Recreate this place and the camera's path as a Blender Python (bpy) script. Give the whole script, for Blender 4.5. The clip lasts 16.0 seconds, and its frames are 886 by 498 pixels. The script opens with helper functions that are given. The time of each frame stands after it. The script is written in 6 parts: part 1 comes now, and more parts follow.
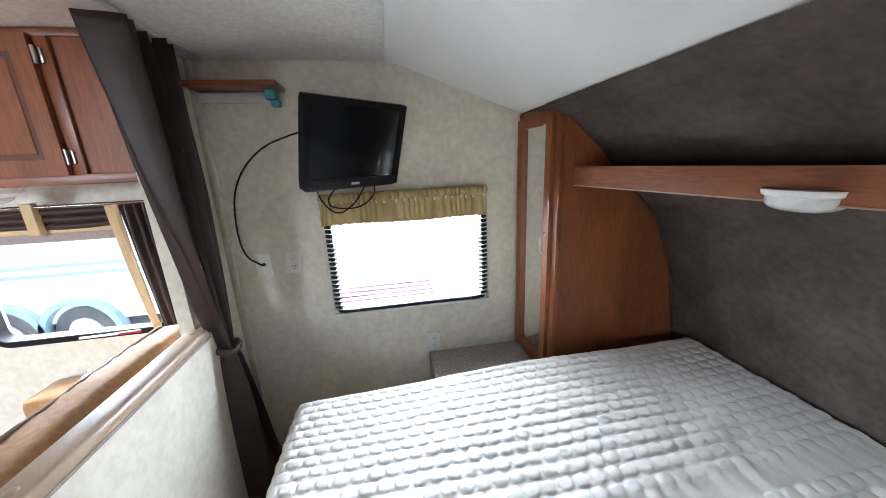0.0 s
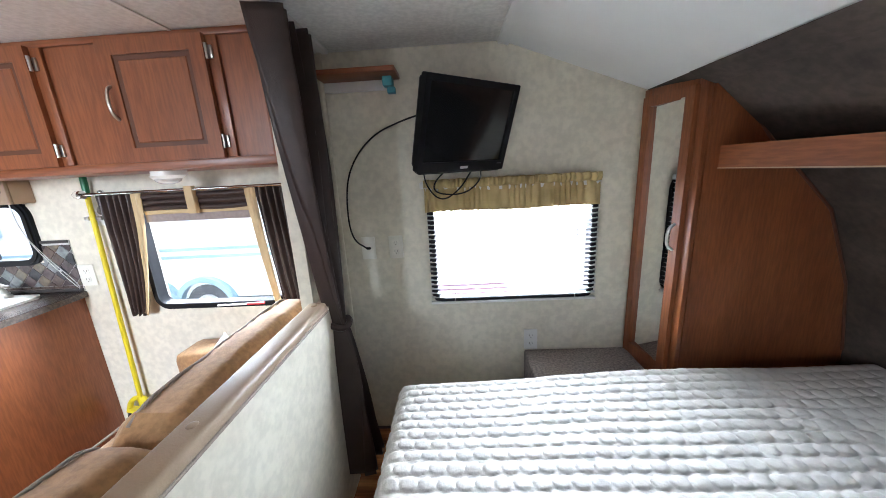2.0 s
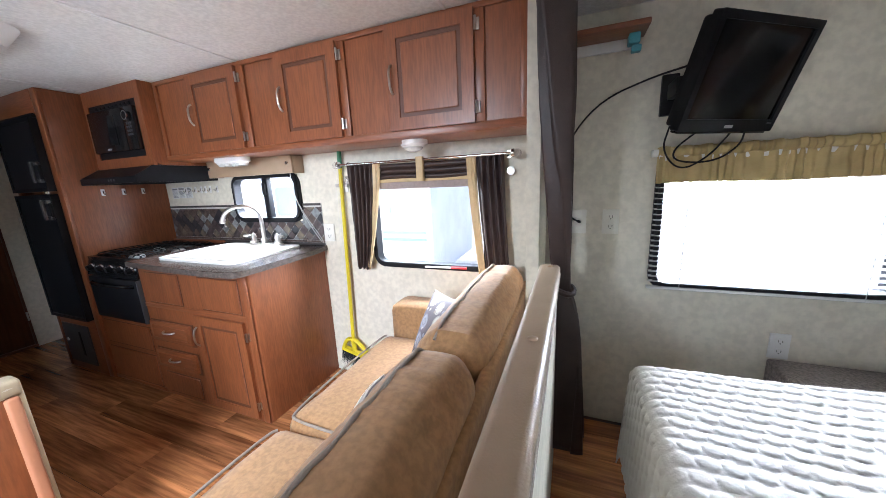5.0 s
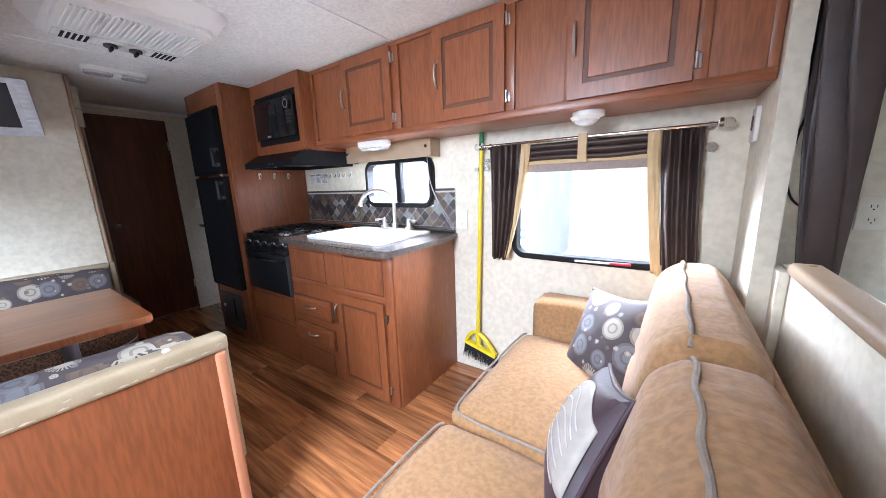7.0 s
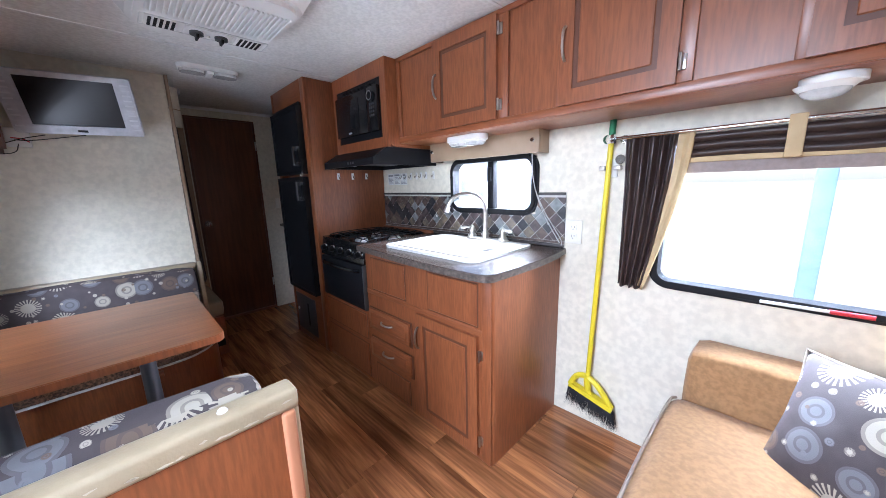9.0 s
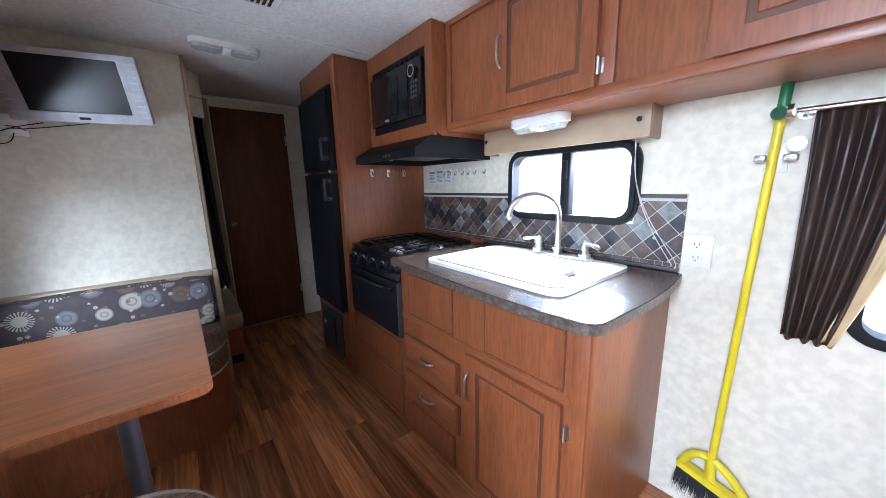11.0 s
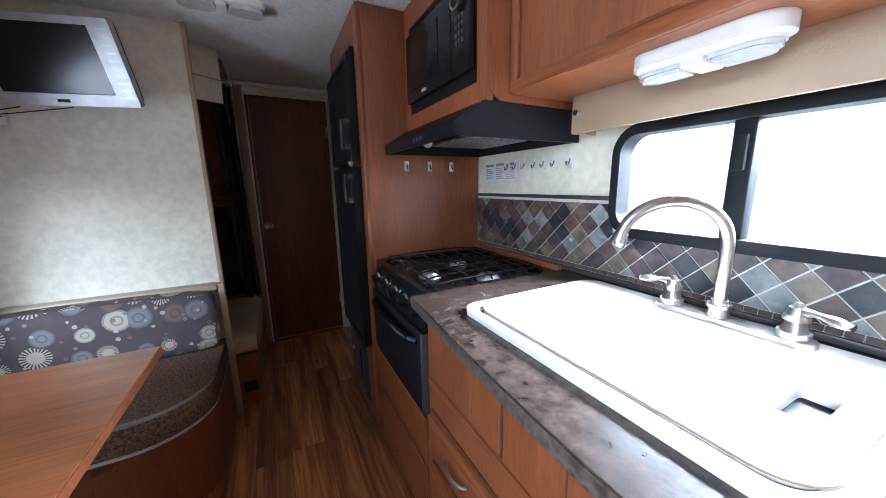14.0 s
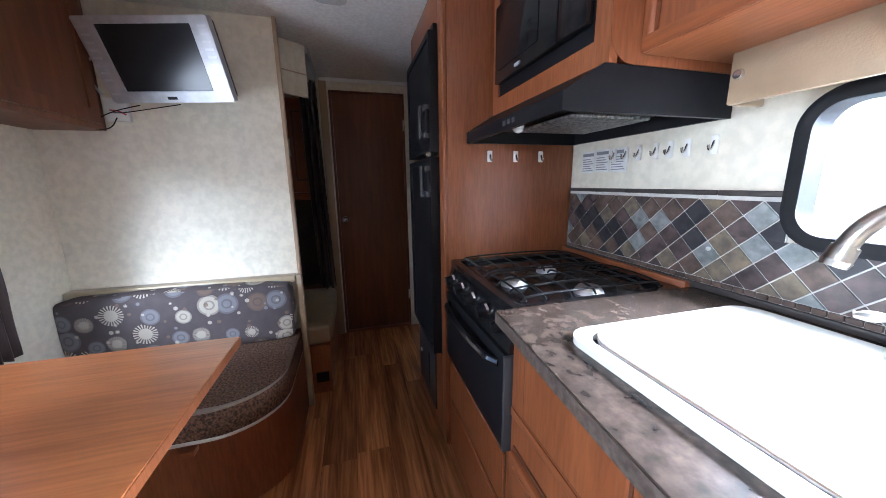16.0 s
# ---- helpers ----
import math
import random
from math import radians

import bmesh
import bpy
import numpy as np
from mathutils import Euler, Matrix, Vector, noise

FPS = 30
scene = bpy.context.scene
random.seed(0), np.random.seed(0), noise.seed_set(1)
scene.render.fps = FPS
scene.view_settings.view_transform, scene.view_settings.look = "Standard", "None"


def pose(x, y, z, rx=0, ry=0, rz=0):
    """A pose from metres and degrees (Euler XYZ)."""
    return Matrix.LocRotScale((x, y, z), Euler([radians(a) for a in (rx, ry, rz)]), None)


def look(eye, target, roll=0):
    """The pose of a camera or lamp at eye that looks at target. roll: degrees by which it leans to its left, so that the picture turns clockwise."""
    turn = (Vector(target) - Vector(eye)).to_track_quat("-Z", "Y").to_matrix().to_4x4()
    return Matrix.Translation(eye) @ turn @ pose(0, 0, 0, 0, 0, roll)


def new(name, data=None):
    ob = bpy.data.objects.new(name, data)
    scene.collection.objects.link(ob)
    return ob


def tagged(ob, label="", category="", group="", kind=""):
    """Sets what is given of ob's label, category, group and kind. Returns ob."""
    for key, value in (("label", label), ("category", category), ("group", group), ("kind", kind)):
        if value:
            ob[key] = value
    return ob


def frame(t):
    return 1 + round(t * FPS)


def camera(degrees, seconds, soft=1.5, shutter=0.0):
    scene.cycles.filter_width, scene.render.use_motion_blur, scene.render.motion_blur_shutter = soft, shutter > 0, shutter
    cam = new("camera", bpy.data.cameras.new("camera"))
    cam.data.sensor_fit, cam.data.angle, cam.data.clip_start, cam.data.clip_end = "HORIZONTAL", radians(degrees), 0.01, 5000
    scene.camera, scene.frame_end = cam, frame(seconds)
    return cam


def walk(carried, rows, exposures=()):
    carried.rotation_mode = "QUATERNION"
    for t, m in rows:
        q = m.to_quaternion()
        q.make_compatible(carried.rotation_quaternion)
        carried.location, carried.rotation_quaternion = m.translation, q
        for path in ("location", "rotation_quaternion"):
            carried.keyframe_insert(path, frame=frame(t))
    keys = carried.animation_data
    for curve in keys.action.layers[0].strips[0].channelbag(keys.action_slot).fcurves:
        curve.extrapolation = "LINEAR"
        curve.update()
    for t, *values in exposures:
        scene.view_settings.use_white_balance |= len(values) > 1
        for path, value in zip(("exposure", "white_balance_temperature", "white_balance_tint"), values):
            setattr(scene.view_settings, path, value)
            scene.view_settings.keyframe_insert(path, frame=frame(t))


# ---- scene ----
cam = camera(107.2, 16.0, soft=0.65)
PATH = [
    (0, (0.794, 0.36, 1.512), (1.104, 2.269, 1.004), -2.6),
    (0.5, (0.753, 0.373, 1.498), (0.965, 2.299, 1.004), -2.8),
    (1, (0.718, 0.399, 1.485), (0.83, 2.336, 0.996), -2.9),
    (1.5, (0.676, 0.418, 1.465), (0.691, 2.36, 0.986), -3.1),
    (2, (0.621, 0.419, 1.439), (0.532, 2.361, 0.967), -3.1),
    (2.5, (0.551, 0.412, 1.412), (0.358, 2.348, 0.952), -3.1),
    (3, (0.47, 0.396, 1.388), (0.17, 2.322, 0.939), -3.1),
    (3.5, (0.38, 0.379, 1.369), (-0.028, 2.285, 0.922), -3.1),
    (4, (0.299, 0.355, 1.349), (-0.219, 2.235, 0.907), -3.0),
    (4.2, (0.267, 0.347, 1.338), (-0.298, 2.215, 0.901), -3.1),
    (6.3, (-0.115, 0.248, 1.244), (-1.094, 1.945, 0.843), -1.9),
    (6.5, (-0.166, 0.252, 1.233), (-1.189, 1.922, 0.83), -2.1),
    (7, (-0.263, 0.253, 1.228), (-1.385, 1.86, 0.828), -2.0),
    (7.5, (-0.352, 0.27, 1.23), (-1.56, 1.814, 0.835), -1.9),
    (8, (-0.459, 0.312, 1.239), (-1.738, 1.799, 0.846), -1.9),
    (8.5, (-0.559, 0.372, 1.242), (-1.903, 1.801, 0.852), -1.8),
    (9, (-0.641, 0.413, 1.246), (-2.042, 1.787, 0.857), -1.6),
    (9.5, (-0.732, 0.447, 1.247), (-2.177, 1.774, 0.863), -1.4),
    (10, (-0.832, 0.488, 1.251), (-2.315, 1.773, 0.868), -1.6),
    (10.2, (-0.872, 0.507, 1.249), (-2.368, 1.778, 0.866), -1.5),
    (12.5, (-1.245, 0.885, 1.227), (-2.847, 2.02, 0.842), -1.3),
    (13, (-1.311, 0.941, 1.245), (-2.958, 2.007, 0.857), -1.4),
    (13.5, (-1.388, 0.983, 1.249), (-3.086, 1.967, 0.862), -1.5),
    (14, (-1.463, 1.03, 1.234), (-3.209, 1.926, 0.85), -1.0),
    (14.5, (-1.529, 1.064, 1.22), (-3.318, 1.871, 0.836), -0.9),
    (15, (-1.58, 1.08, 1.212), (-3.411, 1.786, 0.826), -0.8),
    (15.5, (-1.62, 1.068, 1.213), (-3.484, 1.678, 0.821), -0.8),
    (16, (-1.638, 1.045, 1.219), (-3.529, 1.56, 0.822), -0.8),
]
walk(cam, [(t, look(eye, target, roll)) for t, eye, target, roll in PATH], [(0, 1.45, 6050, 15), (4, 1.2, 6000, 16), (7, 1.45, 5900, 19), (10, 1.35, 5550, 18), (13, 1.4, 5550, 14), (15, 1.6, 5650, 14), (16, 1.85, 5700, 16)])

# ---- light ----
world = bpy.data.worlds.new("sky")
scene.world = world
world.use_nodes = True
wn = world.node_tree.nodes
sky = wn.new("ShaderNodeTexSky")
sky.sky_type, sky.sun_disc = "NISHITA", False
sky.sun_elevation, sky.sun_rotation = radians(59), radians(242)
wn["Background"].inputs[1].default_value = 0.15
world.node_tree.links.new(sky.outputs[0], wn["Background"].inputs[0])
sun = new("sun", bpy.data.lights.new("sun", "SUN"))
sun.data.energy, sun.data.angle, sun.data.color = 3.2, radians(14), (1.0, 0.96, 0.9)
sun.matrix_world = look((0, 0, 10), (4.6, 2.4, 1.5))


def window_light(name, centre, target, w, h, watts, colour=(0.84, 0.94, 1.0)):
    """Sky light that comes in through one opening."""
    lamp = new(name, bpy.data.lights.new(name, "AREA"))
    lamp.data.shape, lamp.data.size, lamp.data.size_y = "RECTANGLE", w, h
    lamp.data.energy, lamp.data.color = watts, colour
    lamp.matrix_world = look(centre, target)
    return lamp


window_light("entry_daylight", (-0.75, -1.2, 1.95), (-1.2, 0.9, 0.1), 1.2, 1.1, 98)
window_light("dinette_daylight", (-2.45, -0.95, 0.85), (-2.45, 1.2, 1.5), 1.4, 0.9, 15)
# Weak fill lamp added outside window_5, an assumed opening.
window_light("bedside_daylight", (0.9, -1.15, 1.8), (0.7, 0.6, 0.9), 1.3, 1.0, 3)
window_light("living_daylight", (-0.63, 2.75, 1.75), (-0.63, 1.3, 0.9), 1.3, 0.9, 24)
window_light("galley_daylight", (-1.84, 2.7, 1.85), (-1.84, 1.4, 0.9), 1.2, 0.8, 205)
window_light("bed_daylight", (0.9, 2.75, 1.45), (0.9, 1.3, 1.2), 1.3, 0.8, 82)


# ---- materials ----
def material(name, colour, rough=0.5, metal=0.0, spots=None, scale=6.0, amount=0.5, grain=None, bump=0.1, bump_scale=60.0,
             stretch=(1, 1, 1), coat=0.0, coords="Object", sheen=0.0, fine_depth=0.2):
    """A surface of two mingled colours with fine relief."""
    m = bpy.data.materials.new(name)
    m.use_nodes = True
    n, l = m.node_tree.nodes, m.node_tree.links
    b = n["Principled BSDF"]
    b.inputs["Roughness"].default_value, b.inputs["Metallic"].default_value = rough, metal
    b.inputs["Coat Weight"].default_value, b.inputs["Sheen Weight"].default_value = coat, sheen
    b.inputs["Coat Roughness"].default_value = 0.25
    tc, mp = n.new("ShaderNodeTexCoord"), n.new("ShaderNodeMapping")
    mp.inputs["Scale"].default_value = stretch
    l.new(tc.outputs[coords], mp.inputs[0])
    info = n.new("ShaderNodeObjectInfo")
    add = n.new("ShaderNodeVectorMath")
    add.operation = "MULTIPLY_ADD"
    add.inputs[1].default_value = (7, 11, 5)
    l.new(info.outputs["Random"], add.inputs[0])
    l.new(mp.outputs[0], add.inputs[2])
    big = n.new("ShaderNodeTexNoise")
    big.inputs["Scale"].default_value, big.inputs["Detail"].default_value = scale, 5
    l.new(add.outputs[0], big.inputs["Vector"])
    ramp = n.new("ShaderNodeValToRGB")
    second = spots or tuple(c * 0.75 for c in colour)
    ramp.color_ramp.elements[0].position, ramp.color_ramp.elements[1].position = 0.5 - amount / 2, 0.5 + amount / 2
    ramp.color_ramp.elements[0].color, ramp.color_ramp.elements[1].color = (*second, 1), (*colour, 1)
    l.new(big.outputs[0], ramp.inputs[0])
    out = ramp.outputs[0]
    if grain:
        fine = n.new("ShaderNodeTexNoise")
        fine.inputs["Scale"].default_value, fine.inputs["Detail"].default_value = grain, 4
        l.new(add.outputs[0], fine.inputs["Vector"])
        r2 = n.new("ShaderNodeValToRGB")
        r2.color_ramp.elements[0].position, r2.color_ramp.elements[1].position = 0.38, 0.62
        r2.color_ramp.elements[0].color, r2.color_ramp.elements[1].color = (1 - fine_depth, 1 - fine_depth, 1 - fine_depth, 1), (1.06, 1.06, 1.06, 1)
        l.new(fine.outputs[0], r2.inputs[0])
        mix = n.new("ShaderNodeMix")
        mix.data_type, mix.blend_type = "RGBA", "MULTIPLY"
        mix.inputs["Factor"].default_value = 1.0
        l.new(out, mix.inputs["A"])
        l.new(r2.outputs[0], mix.inputs["B"])
        out = mix.outputs["Result"]
    l.new(out, b.inputs["Base Color"])
    if bump:
        rel = n.new("ShaderNodeTexNoise")
        rel.inputs["Scale"].default_value, rel.inputs["Detail"].default_value = bump_scale, 3
        l.new(add.outputs[0], rel.inputs["Vector"])
        bp = n.new("ShaderNodeBump")
        bp.inputs["Strength"].default_value, bp.inputs["Distance"].default_value = bump, 0.004
        l.new(rel.outputs[0], bp.inputs["Height"])
        l.new(bp.outputs[0], b.inputs["Normal"])
    return m


def vary(m, low, high):
    """Each piece a little lighter or darker than the next."""
    n, l = m.node_tree.nodes, m.node_tree.links
    b = n["Principled BSDF"]
    src = b.inputs["Base Color"].links[0].from_socket
    info, mr, mix = n.new("ShaderNodeObjectInfo"), n.new("ShaderNodeMapRange"), n.new("ShaderNodeMix")
    mr.inputs["To Min"].default_value, mr.inputs["To Max"].default_value = low, high
    l.new(info.outputs["Random"], mr.inputs["Value"])
    mix.data_type, mix.blend_type = "RGBA", "MULTIPLY"
    mix.inputs["Factor"].default_value = 1.0
    l.new(src, mix.inputs["A"])
    l.new(mr.outputs[0], mix.inputs["B"])
    l.new(mix.outputs["Result"], b.inputs["Base Color"])
    return m


def floral(name, ground, light, grey, brown):
    """Woven upholstery with scattered discs and rayed flowers."""
    m = material(name, ground, 0.85, spots=tuple(c * 0.8 for c in ground), scale=30, bump=0.2, bump_scale=500)
    n, l = m.node_tree.nodes, m.node_tree.links
    b = n["Principled BSDF"]
    out = b.inputs["Base Color"].links[0].from_socket
    tc = n.new("ShaderNodeTexCoord")
    sep = n.new("ShaderNodeSeparateXYZ")
    l.new(tc.outputs["UV"], sep.inputs[0])
    for k, (scale, radius) in enumerate(((9.6, 0.46), (24.0, 0.22))):
        v = n.new("ShaderNodeTexVoronoi")
        v.voronoi_dimensions = "2D"
        v.inputs["Scale"].default_value, v.inputs["Randomness"].default_value = scale, 0.62
        shift = n.new("ShaderNodeVectorMath")
        shift.operation = "ADD"
        shift.inputs[1].default_value = (k * 3.7, k * 1.3, 0)
        l.new(tc.outputs["UV"], shift.inputs[0])
        l.new(shift.outputs[0], v.inputs["Vector"])
        sub = n.new("ShaderNodeVectorMath")
        sub.operation = "SUBTRACT"
        l.new(shift.outputs[0], sub.inputs[0])
        l.new(v.outputs["Position"], sub.inputs[1])
        s2 = n.new("ShaderNodeSeparateXYZ")
        l.new(sub.outputs[0], s2.inputs[0])
        ang = n.new("ShaderNodeMath")
        ang.operation = "ARCTAN2"
        l.new(s2.outputs[0], ang.inputs[0])
        l.new(s2.outputs[1], ang.inputs[1])
        rc = n.new("ShaderNodeSeparateColor")
        l.new(v.outputs["Color"], rc.inputs[0])

        def calc(op, a, c, clamp=False):
            q = n.new("ShaderNodeMath")
            q.operation, q.use_clamp = op, clamp
            for i, s in enumerate((a, c)):
                if isinstance(s, (int, float)):
                    q.inputs[i].default_value = s
                elif s is not None:
                    l.new(s, q.inputs[i])
            return q.outputs[0]
        dist = v.outputs["Distance"]
        rad = calc("MULTIPLY", calc("ADD", calc("MULTIPLY", rc.outputs[1], 0.5), 0.6), radius)
        disc = calc("LESS_THAN", dist, rad)
        rays = calc("GREATER_THAN", calc("SINE", calc("MULTIPLY", ang.outputs[0], 22.0), None), 0.05)
        rays = calc("MAXIMUM", rays, calc("LESS_THAN", dist, calc("MULTIPLY", rad, 0.55)))
        is_flower = calc("LESS_THAN", rc.outputs[0], 0.34)
        ring = calc("GREATER_THAN", calc("SINE", calc("MULTIPLY", calc("DIVIDE", dist, rad), 12.0), None), -0.55)
        mask = calc("MULTIPLY", disc, calc("ADD", calc("MULTIPLY", is_flower, rays), calc("MULTIPLY", calc("SUBTRACT", 1.0, is_flower), calc("ADD", calc("MULTIPLY", ring, 0.45), 0.5)), True))
        pick = n.new("ShaderNodeValToRGB")
        pick.color_ramp.interpolation = "CONSTANT"
        e = pick.color_ramp.elements
        e[0].position, e[0].color = 0.0, (*light, 1)
        e[1].position, e[1].color = 0.34, (*grey, 1)
        e3 = e.new(0.6)
        e3.color = (*brown, 1)
        e4 = e.new(0.84)
        e4.color = (*light, 1)
        l.new(rc.outputs[0], pick.inputs[0])
        mix = n.new("ShaderNodeMix")
        mix.data_type = "RGBA"
        keep = calc("MULTIPLY", mask, 0.92 if k == 0 else calc("LESS_THAN", rc.outputs[2], 0.4))
        l.new(keep, mix.inputs["Factor"])
        l.new(out, mix.inputs["A"])
        l.new(pick.outputs[0], mix.inputs["B"])
        out = mix.outputs["Result"]
    l.new(out, b.inputs["Base Color"])
    return m


def glass(name, tint, rough=0.02, fog=0.0):
    m = bpy.data.materials.new(name)
    m.use_nodes = True
    b = m.node_tree.nodes["Principled BSDF"]
    b.inputs["Base Color"].default_value = (*tint, 1)
    b.inputs["Transmission Weight"].default_value, b.inputs["Roughness"].default_value, b.inputs["IOR"].default_value = 1.0 - fog, rough, 1.3
    return m


CHERRY, CHERRY_DARK = (0.29, 0.092, 0.032), (0.205, 0.06, 0.021)
wood = material("cherry_wood", CHERRY, 0.38, spots=CHERRY_DARK, scale=3.2, amount=0.6, grain=24, stretch=(5, 5, 0.55), bump=0.1, bump_scale=25, coat=0.12)
wood_x = material("cherry_wood_across", CHERRY, 0.38, spots=CHERRY_DARK, scale=3.2, amount=0.6, grain=24, stretch=(0.55, 5, 5), bump=0.1, bump_scale=25, coat=0.12)
wood_y = material("cherry_wood_deep", CHERRY, 0.38, spots=CHERRY_DARK, scale=3.2, amount=0.6, grain=24, stretch=(5, 0.55, 5), bump=0.1, bump_scale=25, coat=0.12)
wood_edge = material("cherry_wood_groove", (0.12, 0.04, 0.018), 0.5, scale=8, bump=0.05)
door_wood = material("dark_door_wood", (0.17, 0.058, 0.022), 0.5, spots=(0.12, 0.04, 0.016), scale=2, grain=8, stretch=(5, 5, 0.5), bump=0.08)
table_wood = material("table_laminate", (0.34, 0.115, 0.038), 0.28, spots=(0.23, 0.07, 0.022), scale=3.0, amount=0.35, grain=15, stretch=(7, 0.4, 5), bump=0.04, coat=0.2)
plank_mat = vary(material("plank_wood", (0.66, 0.265, 0.098), 0.24, spots=(0.19, 0.066, 0.024), scale=2.6, amount=0.42, grain=11, stretch=(0.42, 7, 5), bump=0.06, bump_scale=25, fine_depth=0.36, coat=0.25), 0.68, 1.3)
joint_mat = material("floor_joint", (0.045, 0.02, 0.01), 0.7, bump=0)
wallpaper = material("mottled_wallpaper", (0.70, 0.655, 0.54), 0.62, spots=(0.615, 0.565, 0.455), scale=7, amount=0.7, grain=34, bump=0.07, bump_scale=120, fine_depth=0.07)
ceiling_mat = material("ceiling_vinyl", (0.76, 0.75, 0.72), 0.65, spots=(0.69, 0.68, 0.64), scale=14, amount=0.6, grain=60, fine_depth=0.08, bump=0.15, bump_scale=150)
ceiling_white = material("smooth_ceiling", (0.80, 0.80, 0.78), 0.55, spots=(0.75, 0.75, 0.73), scale=4, bump=0.05)
dark_suede = material("brown_suede_panel", (0.10, 0.073, 0.058), 0.9, spots=(0.045, 0.032, 0.026), scale=6, amount=0.5, grain=40, bump=0.15, bump_scale=200)
beige_vinyl = material("tan_vinyl", (0.36, 0.255, 0.165), 0.38, spots=(0.30, 0.21, 0.13), scale=10, bump=0.15, bump_scale=220)
worn_vinyl = material("worn_tan_vinyl", (0.40, 0.325, 0.215), 0.36, spots=(0.335, 0.265, 0.17), scale=12, bump=0.2, bump_scale=140)
suede = material("golden_suede", (0.37, 0.20, 0.085), 0.88, spots=(0.325, 0.17, 0.068), scale=11, amount=0.6, grain=60, bump=0.2, bump_scale=90, sheen=0.15)
piping_mat = material("taupe_piping", (0.30, 0.24, 0.19), 0.7, scale=60, bump=0.3, bump_scale=300)
curtain_mat = material("brown_satin", (0.047, 0.027, 0.022), 0.42, spots=(0.028, 0.016, 0.013), scale=16, bump=0.2, bump_scale=300, sheen=0.0)
tan_cloth = material("tan_satin", (0.55, 0.41, 0.22), 0.6, spots=(0.46, 0.33, 0.17), scale=18, bump=0.2, bump_scale=260)
valance_mat = material("gold_crinkle_cloth", (0.54, 0.41, 0.19), 0.6, spots=(0.42, 0.31, 0.13), scale=12, bump=0.4, bump_scale=70)
quilt_mat = material("pale_quilt", (0.60, 0.58, 0.54), 0.62, spots=(0.54, 0.51, 0.46), scale=6, bump=0.25, bump_scale=120)
carpet_mat = material("grey_carpet", (0.34, 0.29, 0.26), 0.95, spots=(0.19, 0.16, 0.145), scale=90, amount=0.3, bump=0.9, bump_scale=350)
black_gloss = material("black_enamel", (0.012, 0.012, 0.013), 0.16, scale=5, bump=0.02)
black_satin = material("black_satin", (0.012, 0.012, 0.014), 0.42, scale=20, bump=0.08, bump_scale=300)
black_iron = material("black_iron", (0.009, 0.009, 0.01), 0.4, scale=30, bump=0.2)
screen_mat = material("dark_screen", (0.010, 0.011, 0.013), 0.12, scale=3, bump=0)
lcd_mat = material("lcd_screen", (0.020, 0.022, 0.026), 0.22, scale=3, bump=0)
fridge_mat = material("fridge_panel", (0.014, 0.015, 0.018), 0.32, scale=30, bump=0.25, bump_scale=160)
grey_plastic = material("dark_grey_plastic", (0.06, 0.06, 0.062), 0.45, scale=20, bump=0.1)
silver = material("silver_plastic", (0.52, 0.53, 0.56), 0.35, metal=0.25, scale=30, bump=0.05)
chrome = material("chrome", (0.72, 0.72, 0.72), 0.14, metal=1.0, scale=12, bump=0.02)
nickel = material("brushed_nickel", (0.62, 0.59, 0.55), 0.28, metal=1.0, scale=40, bump=0.05)
aluminium = material("aluminium", (0.62, 0.63, 0.65), 0.4, metal=0.9, scale=20, bump=0.05)
white_plastic = material("white_plastic", (0.72, 0.71, 0.68), 0.35, spots=(0.68, 0.67, 0.64), scale=10, bump=0.04)
ivory = material("ivory_plastic", (0.84, 0.81, 0.72), 0.35, scale=10, amount=0.9, bump=0.03)
lens_plastic = material("ribbed_clear_plastic", (0.62, 0.62, 0.60), 0.2, scale=60, bump=0.3, bump_scale=220, coat=0.3)
sink_white = material("sink_white", (0.78, 0.77, 0.73), 0.25, spots=(0.75, 0.73, 0.69), scale=4, bump=0.02, coat=0.3)
counter_mat = material("slate_laminate", (0.105, 0.073, 0.057), 0.22, spots=(0.032, 0.023, 0.020), scale=36, amount=0.38, grain=90, bump=0.06, bump_scale=160)
counter_edge = material("slate_laminate_edge", (0.14, 0.11, 0.092), 0.35, spots=(0.055, 0.043, 0.036), scale=70, amount=0.3, grain=120, bump=0.1)
grout = material("pale_grout", (0.58, 0.56, 0.52), 0.8, scale=60, bump=0.2)
slate = [material("slate_tile_" + nm, c, 0.40, spots=s, scale=26, amount=0.32, grain=55, bump=0.3, bump_scale=70) for nm, c, s in (
    ("brown", (0.125, 0.084, 0.064), (0.055, 0.036, 0.030)), ("black", (0.035, 0.033, 0.038), (0.014, 0.014, 0.018)),
    ("grey", (0.24, 0.255, 0.25), (0.13, 0.145, 0.145)), ("tan", (0.19, 0.145, 0.095), (0.085, 0.072, 0.058)), ("plum", (0.095, 0.066, 0.062), (0.04, 0.027, 0.027)))]
border_mat = material("dark_border_tile", (0.06, 0.05, 0.045), 0.4, spots=(0.03, 0.026, 0.025), scale=30, bump=0.2)
yellow = material("yellow_enamel", (0.78, 0.62, 0.02), 0.35, scale=14, bump=0.02)
green = material("green_plastic", (0.01, 0.17, 0.06), 0.4, scale=14, bump=0.02)
red = material("red_plastic", (0.55, 0.03, 0.04), 0.4, scale=14, bump=0.02)
teal = material("teal_clamp", (0.06, 0.32, 0.38), 0.4, scale=30, bump=0.05)
rubber = material("black_rubber", (0.015, 0.015, 0.016), 0.55, scale=20, bump=0.1)
bristle_mat = material("black_bristle", (0.02, 0.02, 0.022), 0.8, scale=80, bump=0.8, bump_scale=200)
